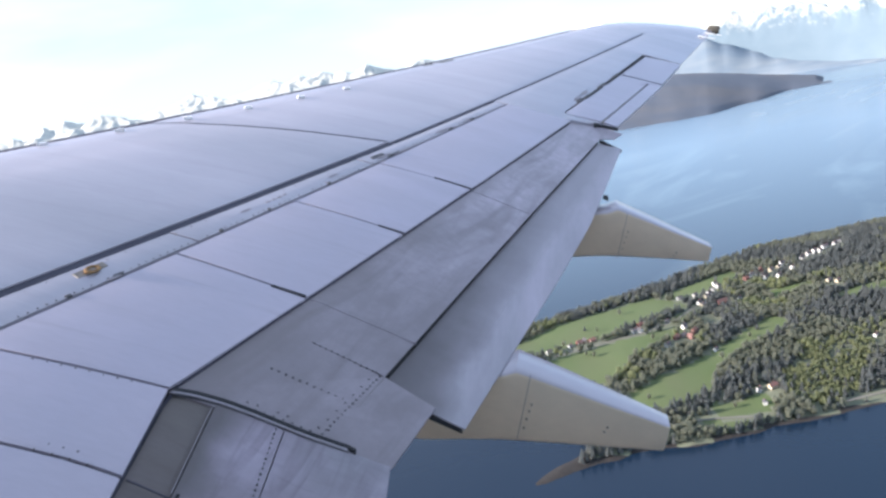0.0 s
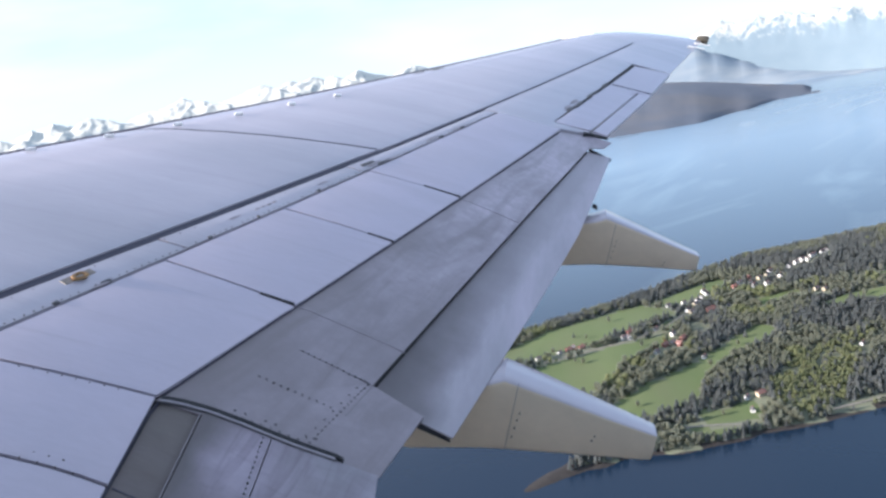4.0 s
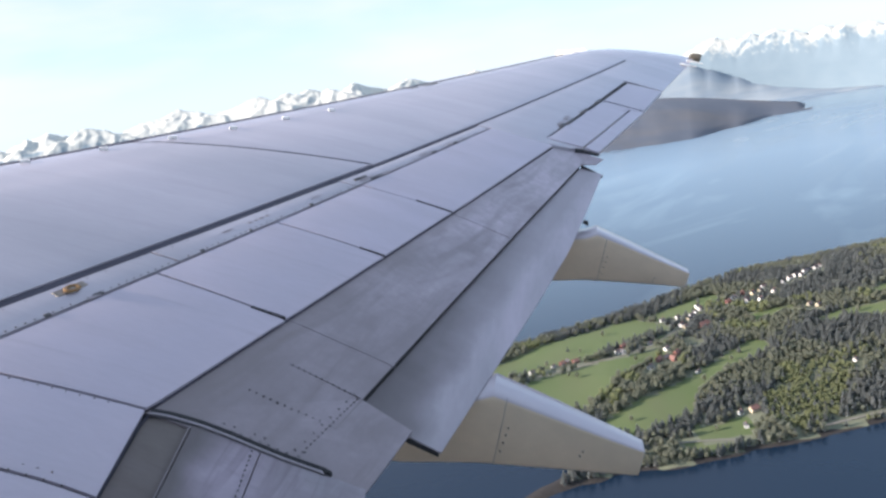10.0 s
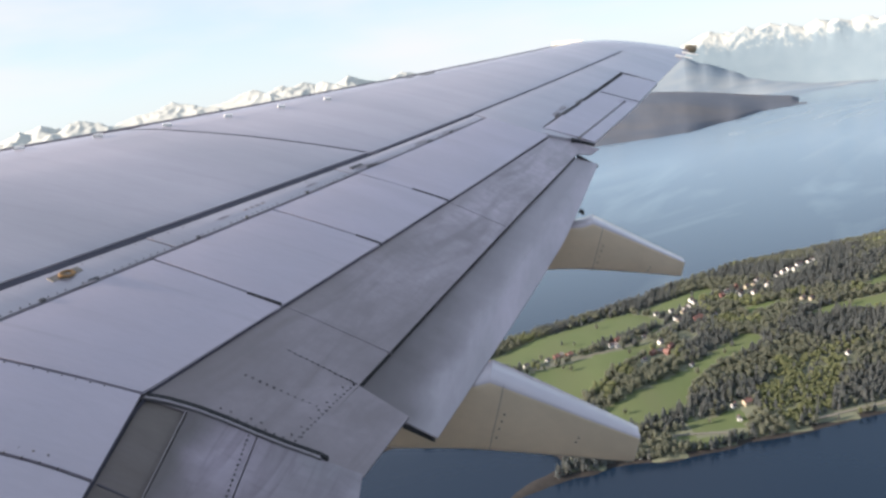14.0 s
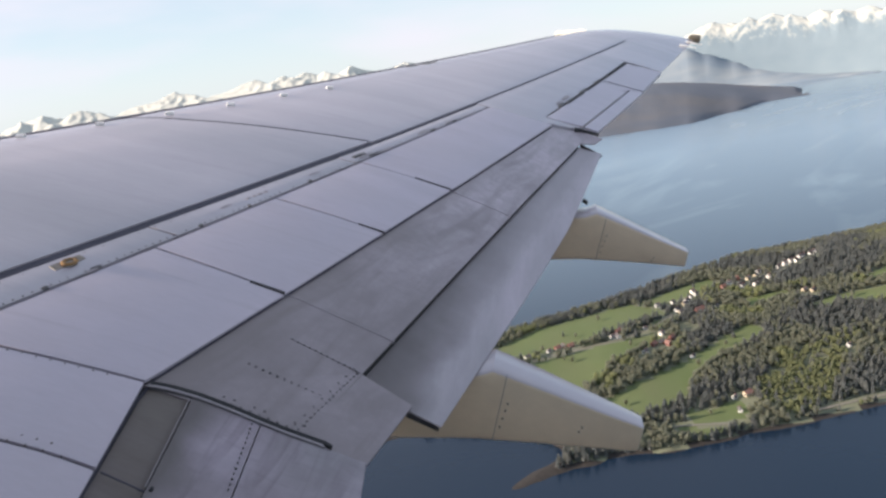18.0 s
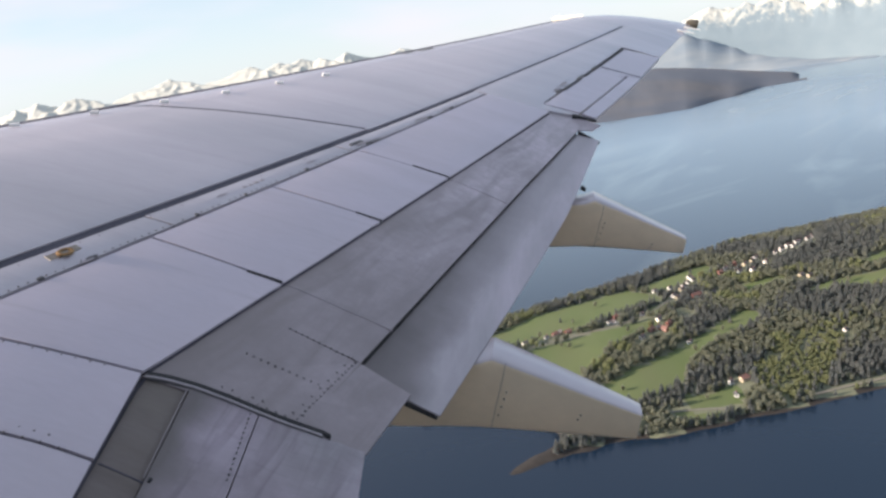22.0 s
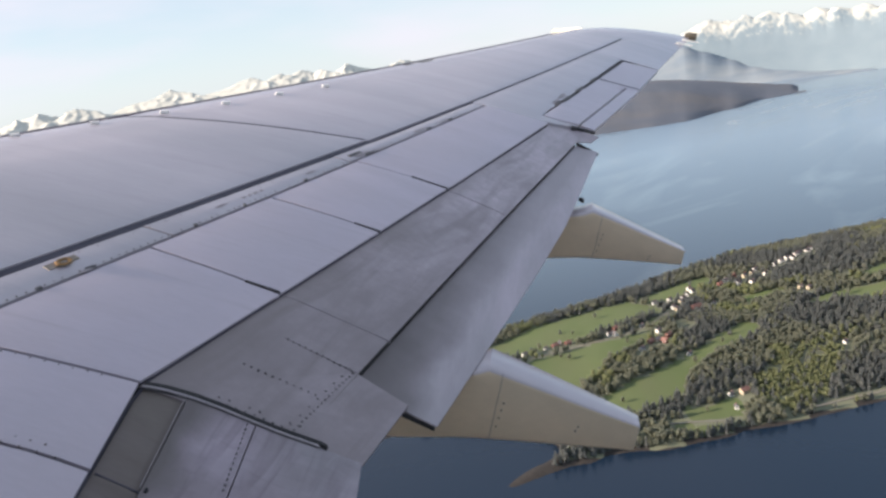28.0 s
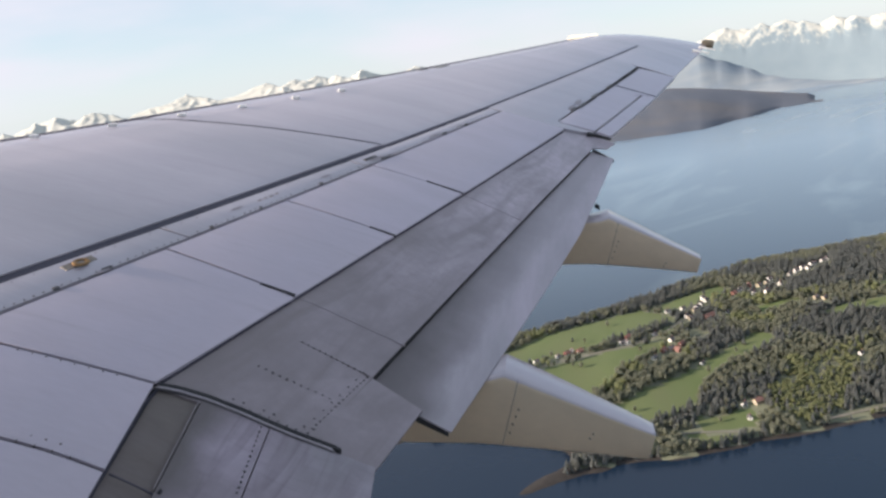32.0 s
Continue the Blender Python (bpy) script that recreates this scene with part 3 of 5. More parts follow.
screws([[(4.788, 5.815), (4.79, 6.165)]], 0.032, wing, r=0.0056, dz=-0.018, miss=0.0)
screws([[(4.475, 5.75), (4.482, 5.98)]], 0.034, wing, r=0.0046, dz=-0.013, miss=0.1)
screws([[(4.465, 5.958), (4.07, 6.003)]], 0.026, wing, r=0.0046, dz=-0.012, miss=0.1)
screws([[(4.352, 4.93), (4.405, 5.40)]], 0.058, wing, r=0.0050, miss=0.25)
screws([[(3.935, 5.22), (3.95, 5.42)], [(3.975, 5.25), (3.985, 5.36)]], 0.055, wing, r=0.0050)
screws([line(hinge, 3.2, 9.1, 6, -0.020)], 0.047, wing, r=0.0042, miss=0.15)
screws([line(spar, 3.2, 7.0, 6, 0.05)], 0.11, wing, r=0.003, miss=0.3)


def block(bm, x, aft, lx, la, h, dz=0.0, turn=0.0, shrink=0.7):
    """A small block with sloping sides on the wing's surface."""
    c, s = math.cos(turn), math.sin(turn)
    low, high = [], []
    for u, v in ((-1, -1), (1, -1), (1, 1), (-1, 1)):
        for store, k, z in ((low, 1, -0.01), (high, shrink, h)):
            dx, da = u * lx / 2 * k, v * la / 2 * k
            px, pa = x + dx * c - da * s, aft + dx * s + da * c
            store.append(bm.verts.new((px, -pa, top(px, pa) + dz + z)))
    bm.faces.new(high)
    for k in range(4):
        q = (k + 1) % 4
        bm.faces.new((low[k], low[q], high[q], high[k]))
    bmesh.ops.recalc_face_normals(bm, faces=bm.faces)
    return bm


# vortex generators behind the leading edge
for x, a in ((5.87, 3.336), (6.36, 3.626), (6.81, 3.916), (7.27, 4.206), (7.73, 4.50), (8.23, 4.775), (8.71, 5.05)):
    part("vortex_generator", block(bmesh.new(), x, a, 0.032, 0.066, 0.019, turn=-0.5, shrink=0.85), WHITE, wing, "small white fin", False)
# dirt smudges by the hinge
def smudge(x, aft, l, w, turn, seed):
    """A thin film of dirt with a ragged outline, drawn out aft."""
    r, bm, ring = random.Random(seed), bmesh.new(), []
    for k in range(16):
        t = 2 * math.pi * k / 16
        q = r.uniform(0.82, 1.0)
        u, v = l / 2 * math.cos(t) * q, w / 2 * math.sin(t) * q
        px, pa = x + u * math.cos(turn) - v * math.sin(turn), aft + u * math.sin(turn) + v * math.cos(turn)
        ring.append(bm.verts.new((px, -pa, top(px, pa) + 0.0035)))
    bm.faces.new(ring)
    bmesh.ops.recalc_face_normals(bm, faces=bm.faces)
    return part("dirt_smudge", bm, FILM, wing, "thin smudge of grey dirt", False)


for n, (x, a, l, w, turn) in enumerate(((7.33, 5.735, 0.20, 0.028, 0.38), (7.50, 5.828, 0.26, 0.036, 0.40), (6.0, 5.185, 0.10, 0.02, 0.38), (6.78, 5.50, 0.12, 0.022, 0.38), (8.15, 6.045, 0.22, 0.03, 0.38),
                                        (8.55, 6.205, 0.16, 0.025, 0.38), (5.02, 4.905, 0.10, 0.022, 0.4), (10.30, 7.27, 0.26, 0.05, 0.32), (10.05, 7.20, 0.20, 0.04, 0.32))):
    smudge(x, a, l, w, turn, n)
# brackets along the spoiler hinge
for x, l in ((4.80, 0.07), (5.06, 0.13), (5.72, 0.06), (6.10, 0.05), (6.66, 0.07), (7.42, 0.22), (8.25, 0.10), (8.62, 0.08)):
    part("hinge_bracket", block(bmesh.new(), x, hinge(x) - 0.018, l * (0.9 if x > 7 else 0.5), 0.016, 0.004, turn=0.37), GRIME, wing, "dark hinge bracket", False)
for x, a, l in ((10.25, 7.33, 0.34), (10.02, 7.24, 0.22), (10.75, 7.48, 0.30), (11.3, 7.66, 0.25)):
    part("hinge_bracket", block(bmesh.new(), x, a - 0.01, l, 0.035, 0.008, turn=0.32), GRIME, wing, "dark hinge bracket", False)
for x, l in ((7.30, 0.16),):
    part("access_panel", block(bmesh.new(), x, (spar(x) + hinge(x)) / 2 + 0.005, l, 0.03, 0.003, turn=0.38, shrink=0.9), GRIME, wing, "grubby access panel", False)

# worn stencil marks on the strip behind the spar, no longer legible
for k, l in enumerate((0.030, 0.022, 0.034, 0.026)):
    x = 6.18 + 0.05 * k
    part("stencil_mark", block(bmesh.new(), x, hinge(x) - 0.085, l, 0.016, 0.0025, turn=0.38, shrink=0.96), JOINT, wing, "faded grey stencil mark", False)
# corroded tie-down ring on the strip behind the spar
bm = bmesh.new()
ring = []
for k in range(18):
    t = 2 * math.pi * k / 18
    loop = []
    for q in range(6):
        w = 2 * math.pi * q / 6
        r = 0.026 + 0.010 * math.cos(w)
        loop.append(bm.verts.new((5.03 + 1.5 * r * math.cos(t), -4.785 + r * math.sin(t), top(5.03, 4.785) + 0.008 + 0.008 * math.sin(w))))
    ring.append(loop)
for k in range(18):
    for q in range(6):
        bm.faces.new((ring[k][q], ring[(k + 1) % 18][q], ring[(k + 1) % 18][(q + 1) % 6], ring[k][(q + 1) % 6]))
part("tie_down_ring", bm, RUST, wing, "corroded brown tie-down ring")
part("ring_plate", block(bmesh.new(), 5.03, 4.775, 0.19, 0.05, 0.003, turn=0.35, shrink=0.9), material("weathered_plate", (0.30, 0.27, 0.24), 0.6, 0.2, (0.18, 0.15, 0.12), 30, 0.6), wing, "weathered plate", False)
# fitting at the inboard end of the aft flap, plug at the end of the seal
part("flap_fitting", block(bmesh.new(), 4.962, 6.65, 0.035, 0.17, 0.012, dz=-0.055), GAP, wing, "black flap fitting", False)
part("flap_fitting", block(bmesh.new(), 4.524, 6.285, 0.02, 0.04, 0.004, dz=-0.006), GAP, wing, "black rubber plug", False)
part("flap_fitting", block(bmesh.new(), 8.06, 7.50, 0.025, 0.05, 0.02, dz=-0.03), GAP, wing, "small black flap fitting", False)
# painted edge highlight, cross joint and hinge fitting of the inboard flap's cove
plate("edge_highlight", [(3.99, 5.723), (4.45, 5.679)], [(3.99, 5.7275), (4.45, 5.6835)], JOINT, wing, 6, 1, dz=-0.010, depth=0.01)
plate("joint_strip", [(3.978, 5.555), (3.984, 5.555)], [(3.978, 5.73), (3.984, 5.73)], SEAL, wing, 1, 4, dz=-0.025, depth=0.02)
part("flap_fitting", block(bmesh.new(), 3.99, 5.75, 0.022, 0.014, 0.003, dz=-0.014), GAP, wing, "grimy hinge fitting", False)
# joint rings and screws on the fairings
for f, (fx, fa, fz, fd) in zip(fairings, ((5.565, 6.87, 0.0, 0.0), (8.02, 7.52, 0.272, 0.075))):
    bm = bmesh.new()
    w, zt, zb = 0.1585, 0.468 + fd * 0.8, 0.055 + fd
    pts = [(-w, zb + 0.02), (-w, zt - 0.05), (-w * 0.86, zt + 0.001), (w * 0.8, zt + 0.001)]
    for (x0, z0), (x1, z1) in zip(pts, pts[1:]):
        q = [bm.verts.new((fx + x * 1.012, -(fa + 0.155 + d), fz + z)) for x, z, d in ((x0, z0, 0), (x1, z1, 0), (x1, z1, 0.004), (x0, z0, 0.004))]
        bm.faces.new(q)
    part("panel_joint", bm, STAINED, f, smooth=False)
    for d, z in ((0.195, 0.31 + fd), (0.19, 0.265 + fd), (0.185, 0.215 + fd), (0.18, 0.16 + fd), (0.62, 0.245 + fd * 0.4), (0.61, 0.215 + fd * 0.4)):
        hw = 0.1555 if d < 0.3 else 0.117
        ob = new("screw", SCREW)
        ob.parent = f
        ob.matrix_local = Matrix.Translation((fx - hw - 0.003, -(fa + d), fz + z)) @ Matrix.Rotation(radians(-90), 4, "Y") @ Matrix.Scale(0.0055, 4)


def shell(name, rings, mat, label):
    """A closed lofted body from rings of points in wing axes."""
    bm = bmesh.new()
    rows = [[bm.verts.new(p) for p in r] for r in rings]
    n = len(rows[0])
    for a, b in zip(rows, rows[1:]):
        for k in range(n):
            bm.faces.new((a[k], a[(k + 1) % n], b[(k + 1) % n], b[k]))
    bm.faces.new(rows[0][::-1])
    bm.faces.new(rows[-1])
    bmesh.ops.recalc_face_normals(bm, faces=bm.faces)
    return part(name, bm, mat, wing, label)


def oval(x, a, z, rx, rz, n=10):
    return [(x + rx * math.cos(2 * math.pi * k / n), -a, z + rz * math.sin(2 * math.pi * k / n)) for k in range(n)]


# static wicks on the trailing edge by the tip
for x, a in ((14.62, 9.12), (14.98, 9.27)):
    shell("static_wick", [oval(x, a - 0.05 + d, top(x, a) + 0.012, r, r, 6) for d, r in ((0.0, 0.012), (0.05, 0.014), (0.12, 0.009), (0.26, 0.007))], WHITE, "thin pale static wick")
# lamps of the wing tip
zt = top(13.8, 7.3)
shell("position_lamp", [[(13.50 + 0.115 * k - 0.06 * math.cos(t) * (1.2 - 0.1 * k), -(7.125 + 0.065 * k - 0.05 * math.cos(t)), zt - 0.045 + 0.0160 * k + (0.050 - 0.0045 * k) * math.sin(t))
                         for t in [2 * math.pi * q / 10 for q in range(10)]] for k in range(7)], LENS, "lit white lens of the tip lamp")
shell("tail_lamp", [oval(15.42, 9.44 + d, top(15.42, 9.40) + 0.0, 0.046 * s, 0.070 * s) for d, s in ((-0.12, 0.5), (-0.06, 0.9), (0.05, 1.0), (0.07, 0.85))], AMBER, "amber tail lamp housing at the wing tip")

fuselage_bm = bmesh.new()
rows = []
for i in range(2):
    y = (-22.0, 2.0)[i]
    rows.append([fuselage_bm.verts.new((1.60 * math.sin(radians(a)), y, 2.3 + 1.95 * math.cos(radians(a)))) for a in range(0, 361, 10)])
for k in range(36):
    fuselage_bm.faces.new((rows[0][k], rows[0][k + 1], rows[1][k + 1], rows[1][k]))
hull = part("fuselage_wall", fuselage_bm, HULL)
hull.matrix_world = TURN
tagged(hull, "plain pale fuselage side at the wing's root", "fuselage", kind="structure")

# ---------------------------------------------------------------- water


def fjord():
    """Water: dark body colour paled with distance, rippled, with long smooth slicks."""
    m = bpy.data.materials.new("fjord_water")
    m.use_nodes = True
    nt = m.node_tree
    p = nt.nodes["Principled BSDF"]
    p.inputs["IOR"].default_value = 1.33
    tc = nt.nodes.new("ShaderNodeTexCoord")
    mp = nt.nodes.new("ShaderNodeMapping")
    mp.inputs["Scale"].default_value = (0.5, 1.35, 1)
    turn = nt.nodes.new("ShaderNodeMapping")
    turn.inputs["Rotation"].default_value = (0, 0, radians(-48))
    nt.links.new(tc.outputs["Object"], turn.inputs["Vector"])
    nt.links.new(turn.outputs["Vector"], mp.inputs["Vector"])
    slick = nt.nodes.new("ShaderNodeTexNoise")
    slick.inputs["Scale"].default_value, slick.inputs["Detail"].default_value = 0.0021, 7
    slick.inputs["Distortion"].default_value = 2.4
    nt.links.new(mp.outputs["Vector"], slick.inputs["Vector"])
    r = nt.nodes.new("ShaderNodeMapRange")
    r.inputs["From Min"].default_value, r.inputs["From Max"].default_value = 0.50, 0.72
    nt.links.new(slick.outputs["Fac"], r.inputs["Value"])
    x = nt.nodes.new("ShaderNodeMix")
    x.data_type = "RGBA"
    x.inputs["A"].default_value, x.inputs["B"].default_value = (0.009, 0.021, 0.041, 1), (0.275, 0.365, 0.365, 1)
    nt.links.new(r.outputs["Result"], x.inputs["Factor"])
    open_water = nt.nodes.new("ShaderNodeSeparateXYZ")   # the open fjord's base colour pales with distance, for the sky it reflects
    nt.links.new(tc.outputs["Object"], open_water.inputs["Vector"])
    sky_paling = nt.nodes.new("ShaderNodeMapRange")
    sky_paling.inputs["From Min"].default_value, sky_paling.inputs["From Max"].default_value = 600, 2150
    sky_paling.inputs["To Max"].default_value = 0.95
    nt.links.new(open_water.outputs["Y"], sky_paling.inputs["Value"])
    paled = nt.nodes.new("ShaderNodeMix")
    paled.data_type = "RGBA"
    paled.inputs["B"].default_value = (0.178, 0.268, 0.355, 1)
    nt.links.new(sky_paling.outputs["Result"], paled.inputs["Factor"])
    nt.links.new(x.outputs["Result"], paled.inputs["A"])
    calm = nt.nodes.new("ShaderNodeMath")            # the slicks lie on the open water
    calm.operation = "MULTIPLY"
    nt.links.new(r.outputs["Result"], calm.inputs[0])
    nt.links.new(sky_paling.outputs["Result"], calm.inputs[1])
    nt.links.new(calm.outputs[0], x.inputs["Factor"])
    nt.links.new(paled.outputs["Result"], p.inputs["Base Color"])
    ro = nt.nodes.new("ShaderNodeMapRange")
    ro.inputs["To Min"].default_value, ro.inputs["To Max"].default_value = 0.22, 0.14
    nt.links.new(r.outputs["Result"], ro.inputs["Value"])
    reach = nt.nodes.new("ShaderNodeVectorMath")     # under the far shore, sheltered from the wind, the water lies still
    reach.operation = "LENGTH"
    nt.links.new(tc.outputs["Object"], reach.inputs[0])
    lee = nt.nodes.new("ShaderNodeMapRange")
    lee.inputs["From Min"].default_value, lee.inputs["From Max"].default_value = 3500, 4300
    nt.links.new(reach.outputs["Value"], lee.inputs["Value"])
    still = nt.nodes.new("ShaderNodeMix")
    still.inputs["B"].default_value = 0.03
    nt.links.new(lee.outputs["Result"], still.inputs["Factor"])
    nt.links.new(ro.outputs["Result"], still.inputs["A"])
    nt.links.new(still.outputs["Result"], p.inputs["Roughness"])
    n = nt.nodes.new("ShaderNodeTexNoise")
    n.inputs["Scale"].default_value, n.inputs["Detail"].default_value = 0.12, 5
    nt.links.new(tc.outputs["Object"], n.inputs["Vector"])
    bump = nt.nodes.new("ShaderNodeBump")
    bump.inputs["Distance"].default_value = 0.6
    ripple = nt.nodes.new("ShaderNodeMapRange")
    ripple.inputs["To Min"].default_value, ripple.inputs["To Max"].default_value = 0.15, 0.02
    nt.links.new(lee.outputs["Result"], ripple.inputs["Value"])
    nt.links.new(ripple.outputs["Result"], bump.inputs["Strength"])
    nt.links.new(n.outputs["Fac"], bump.inputs["Height"])
    nt.links.new(bump.outputs["Normal"], p.inputs["Normal"])
    return m


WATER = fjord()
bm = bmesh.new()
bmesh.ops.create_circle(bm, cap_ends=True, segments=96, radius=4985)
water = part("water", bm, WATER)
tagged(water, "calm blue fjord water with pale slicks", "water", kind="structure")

# ---------------------------------------------------------------- land
GRASS = material("meadow", (0.092, 0.130, 0.044), 0.9, 0.0, (0.116, 0.150, 0.058), 0.045, 0.5, 0, 1, (1.0, 0.35, 1), (0.108, 0.132, 0.056), 0.02, fine=0.05)
# floor, birch and spruce colours carry some of the haze over the land
SOIL = material("woodland_floor", (0.155, 0.170, 0.110), 0.95, 0.0, (0.17, 0.178, 0.12), 0.05, 0.5, 0, 1, third=(0.125, 0.138, 0.095), third_scale=0.02)
BEACH = material("shore_stones", (0.028, 0.025, 0.023), 0.95, 0.0, (0.048, 0.043, 0.038), 0.25, 0.35, 0, 1)
LEAFY = material("birch_leaves", (0.262, 0.278, 0.205), 0.8, 0.0, (0.228, 0.244, 0.186), 0.08, 0.5, 0, 1, rand=0.2, leafy=0.6)
YOUNGLEAF = material("young_birch_leaves", (0.300, 0.325, 0.170), 0.8, 0.0, (0.265, 0.292, 0.16), 0.08, 0.5, 0, 1, rand=0.18, leafy=0.6)
FIRS = material("spruce_needles", (0.212, 0.230, 0.220), 0.85, 0.0, (0.178, 0.196, 0.192), 0.08, 0.5, 0, 1, rand=0.2, leafy=0.55)
# cape and far shore: the air's blue haze is mixed into these base colours
FAR = material("hazed_far_forest", (0.098, 0.116, 0.146), 0.95, 0.0, (0.085, 0.104, 0.134), 0.012, 0.5, 0, 1, third=(0.122, 0.124, 0.132), third_scale=0.0035)
LOWLAND = material("hazed_lowland", (0.215, 0.268, 0.315), 0.95, 0.0, (0.170, 0.222, 0.268), 0.010, 0.5, 0, 1, third=(0.268, 0.310, 0.335), third_scale=0.007, stretch=(0.6, 2.2, 1))

# shore of the peninsula: the near side from east to west with its spit, then the far side back
NEAR = [(1500, 760), (800, 640), (500, 592), (338, 565), (316, 561), (282, 555), (248, 549), (218, 549), (203, 543), (181, 541), (153, 537), (125, 542), (103, 540), (93, 533),
        (73, 533), (57, 526), (28, 515), (25, 520), (43, 536), (63, 547), (74, 560), (66, 580), (48, 602), (-20, 624), (-65, 626), (-100, 612), (-160, 600), (-260, 605)]
SHORE_FAR = [(-420, 620), (-300, 700), (-120, 770), (0, 826), (48, 849), (101, 873), (178, 907), (253, 949), (296, 976), (359, 1008), (397, 1026), (437, 1034), (500, 1044), (640, 1075), (1000, 1180), (1600, 1400)]
COAST = NEAR + SHORE_FAR
SHORE_MEADOW = [(-30, 770), (45, 800), (94, 838), (132, 854), (181, 872), (215, 880), (240, 838), (242, 821), (197, 800), (160, 785), (136, 757), (119, 770), (93, 764), (73, 748), (30, 730)]
FAR_MEADOW = [(223, 880), (250, 895), (289, 914), (326, 928), (332, 905), (322, 891), (294, 881), (266, 865), (237, 857)]
ROAD_MEADOW = [(40, 700), (77, 727), (112, 737), (142, 747), (175, 752), (211, 763), (224, 763), (195, 734), (169, 712), (140, 688), (120, 663), (90, 650), (50, 660)]
ROAD_STRIP = [(181, 760), (204, 771), (221, 776), (240, 789), (256, 804), (221, 797), (204, 782)]
LONG_FIELD = [(100, 606), (124, 626), (154, 646), (185, 662), (218, 684), (254, 715), (292, 741), (309, 739), (305, 716), (278, 697), (248, 682), (232, 668), (212, 648), (201, 633), (193, 616),
              (174, 601), (153, 594), (140, 590), (115, 592)]
LOW_FIELD = [(186, 594), (201, 588), (215, 593), (228, 598), (234, 587), (225, 571), (211, 565), (190, 568), (176, 572)]
PATH_FIELD = [(158, 556), (168, 565), (207, 561), (203, 550), (180, 549)]
EAST_FIELD = [(370, 768), (407, 783), (435, 785), (480, 786), (460, 749), (428, 748), (412, 766), (386, 762)]
MID_FIELD = [(311, 824), (346, 823), (375, 826), (375, 810), (339, 803)]
CORNER_FIELD = [(464, 824), (510, 842), (492, 805), (466, 804)]
SHORE_VERGE = [(276, 556), (289, 566), (315, 570), (352, 575), (352, 566), (310, 561)]
WEST_FIELD = [(-180, 640), (-60, 700), (30, 790), (45, 740), (60, 690), (20, 640), (-90, 620)]
FIELDS = [SHORE_MEADOW, FAR_MEADOW, ROAD_MEADOW, ROAD_STRIP, LONG_FIELD, LOW_FIELD, PATH_FIELD, EAST_FIELD, MID_FIELD, CORNER_FIELD, SHORE_VERGE, WEST_FIELD]
YOUNG = [(245, 585), (258, 621), (283, 648), (311, 664), (352, 684), (375, 680), (330, 622), (300, 578), (262, 562)]      # a young birch wood


def inside(poly, x, y):
    hit = False
    for (x0, y0), (x1, y1) in zip(poly, poly[1:] + poly[:1]):
        if (y0 > y) != (y1 > y) and x < x0 + (x1 - x0) * (y - y0) / (y1 - y0):
            hit = not hit
    return hit


def reach(poly, x, y):
    """Distance to a polygon's edge."""
    best = 1e9
    for (x0, y0), (x1, y1) in zip(poly, poly[1:] + poly[:1]):
        dx, dy = x1 - x0, y1 - y0
        k = max(0, min(1, ((x - x0) * dx + (y - y0) * dy) / max(1e-9, dx * dx + dy * dy)))
        best = min(best, (x - x0 - k * dx) ** 2 + (y - y0 - k * dy) ** 2)
    return math.sqrt(best)


def height(x, y):
    """Height of the land above the water, negative off the coast."""
    d = reach(COAST, x, y)
    if not inside(COAST, x, y):
        return -0.35 * d - 0.3
    n = noise.noise((x / 90, y / 90, 3.1))
    return 0.3 + 2.2 * min(1, d / 8) + 9 * min(1, d / 140) + 3 * n * min(1, d / 60) + 16 * max(0, min(1, (x - 330) / 260)) * min(1, d / 110)


bm = bmesh.new()
STEP = 7.0
verts = {}
cells = []
for i in range(-64, 132):
    for j in range(int(500 / STEP), int(1220 / STEP)):
        x, y = i * STEP, j * STEP
        if inside(COAST, x, y) or reach(COAST, x, y) < STEP * 1.6:
            cells.append((i, j))
for i, j in cells:
    for a, b in ((0, 0), (1, 0), (1, 1), (0, 1)):
        if (i + a, j + b) not in verts:
            x = (i + a) * STEP + 2.2 * noise.noise((i * 3.3, j * 2.7, 0.5))
            y = (j + b) * STEP + 2.2 * noise.noise((i * 2.1, j * 3.7, 9.5))
            verts[i + a, j + b] = bm.verts.new((x, y, height(x, y)))
for i, j in cells:
    f = bm.faces.new([verts[i + a, j + b] for a, b in ((0, 0), (1, 0), (1, 1), (0, 1))])
    c = f.calc_center_median()
    f.material_index = 2 if c.z < 1.3 or (c.x < 72 and c.y < 562) else (0 if any(inside(p, c.x, c.y) for p in FIELDS if p is not SHORE_VERGE) else 1)
land = part("ground", bm, [GRASS, SOIL, BEACH])
tagged(land, "low green peninsula with meadows and woods", "land", kind="structure")


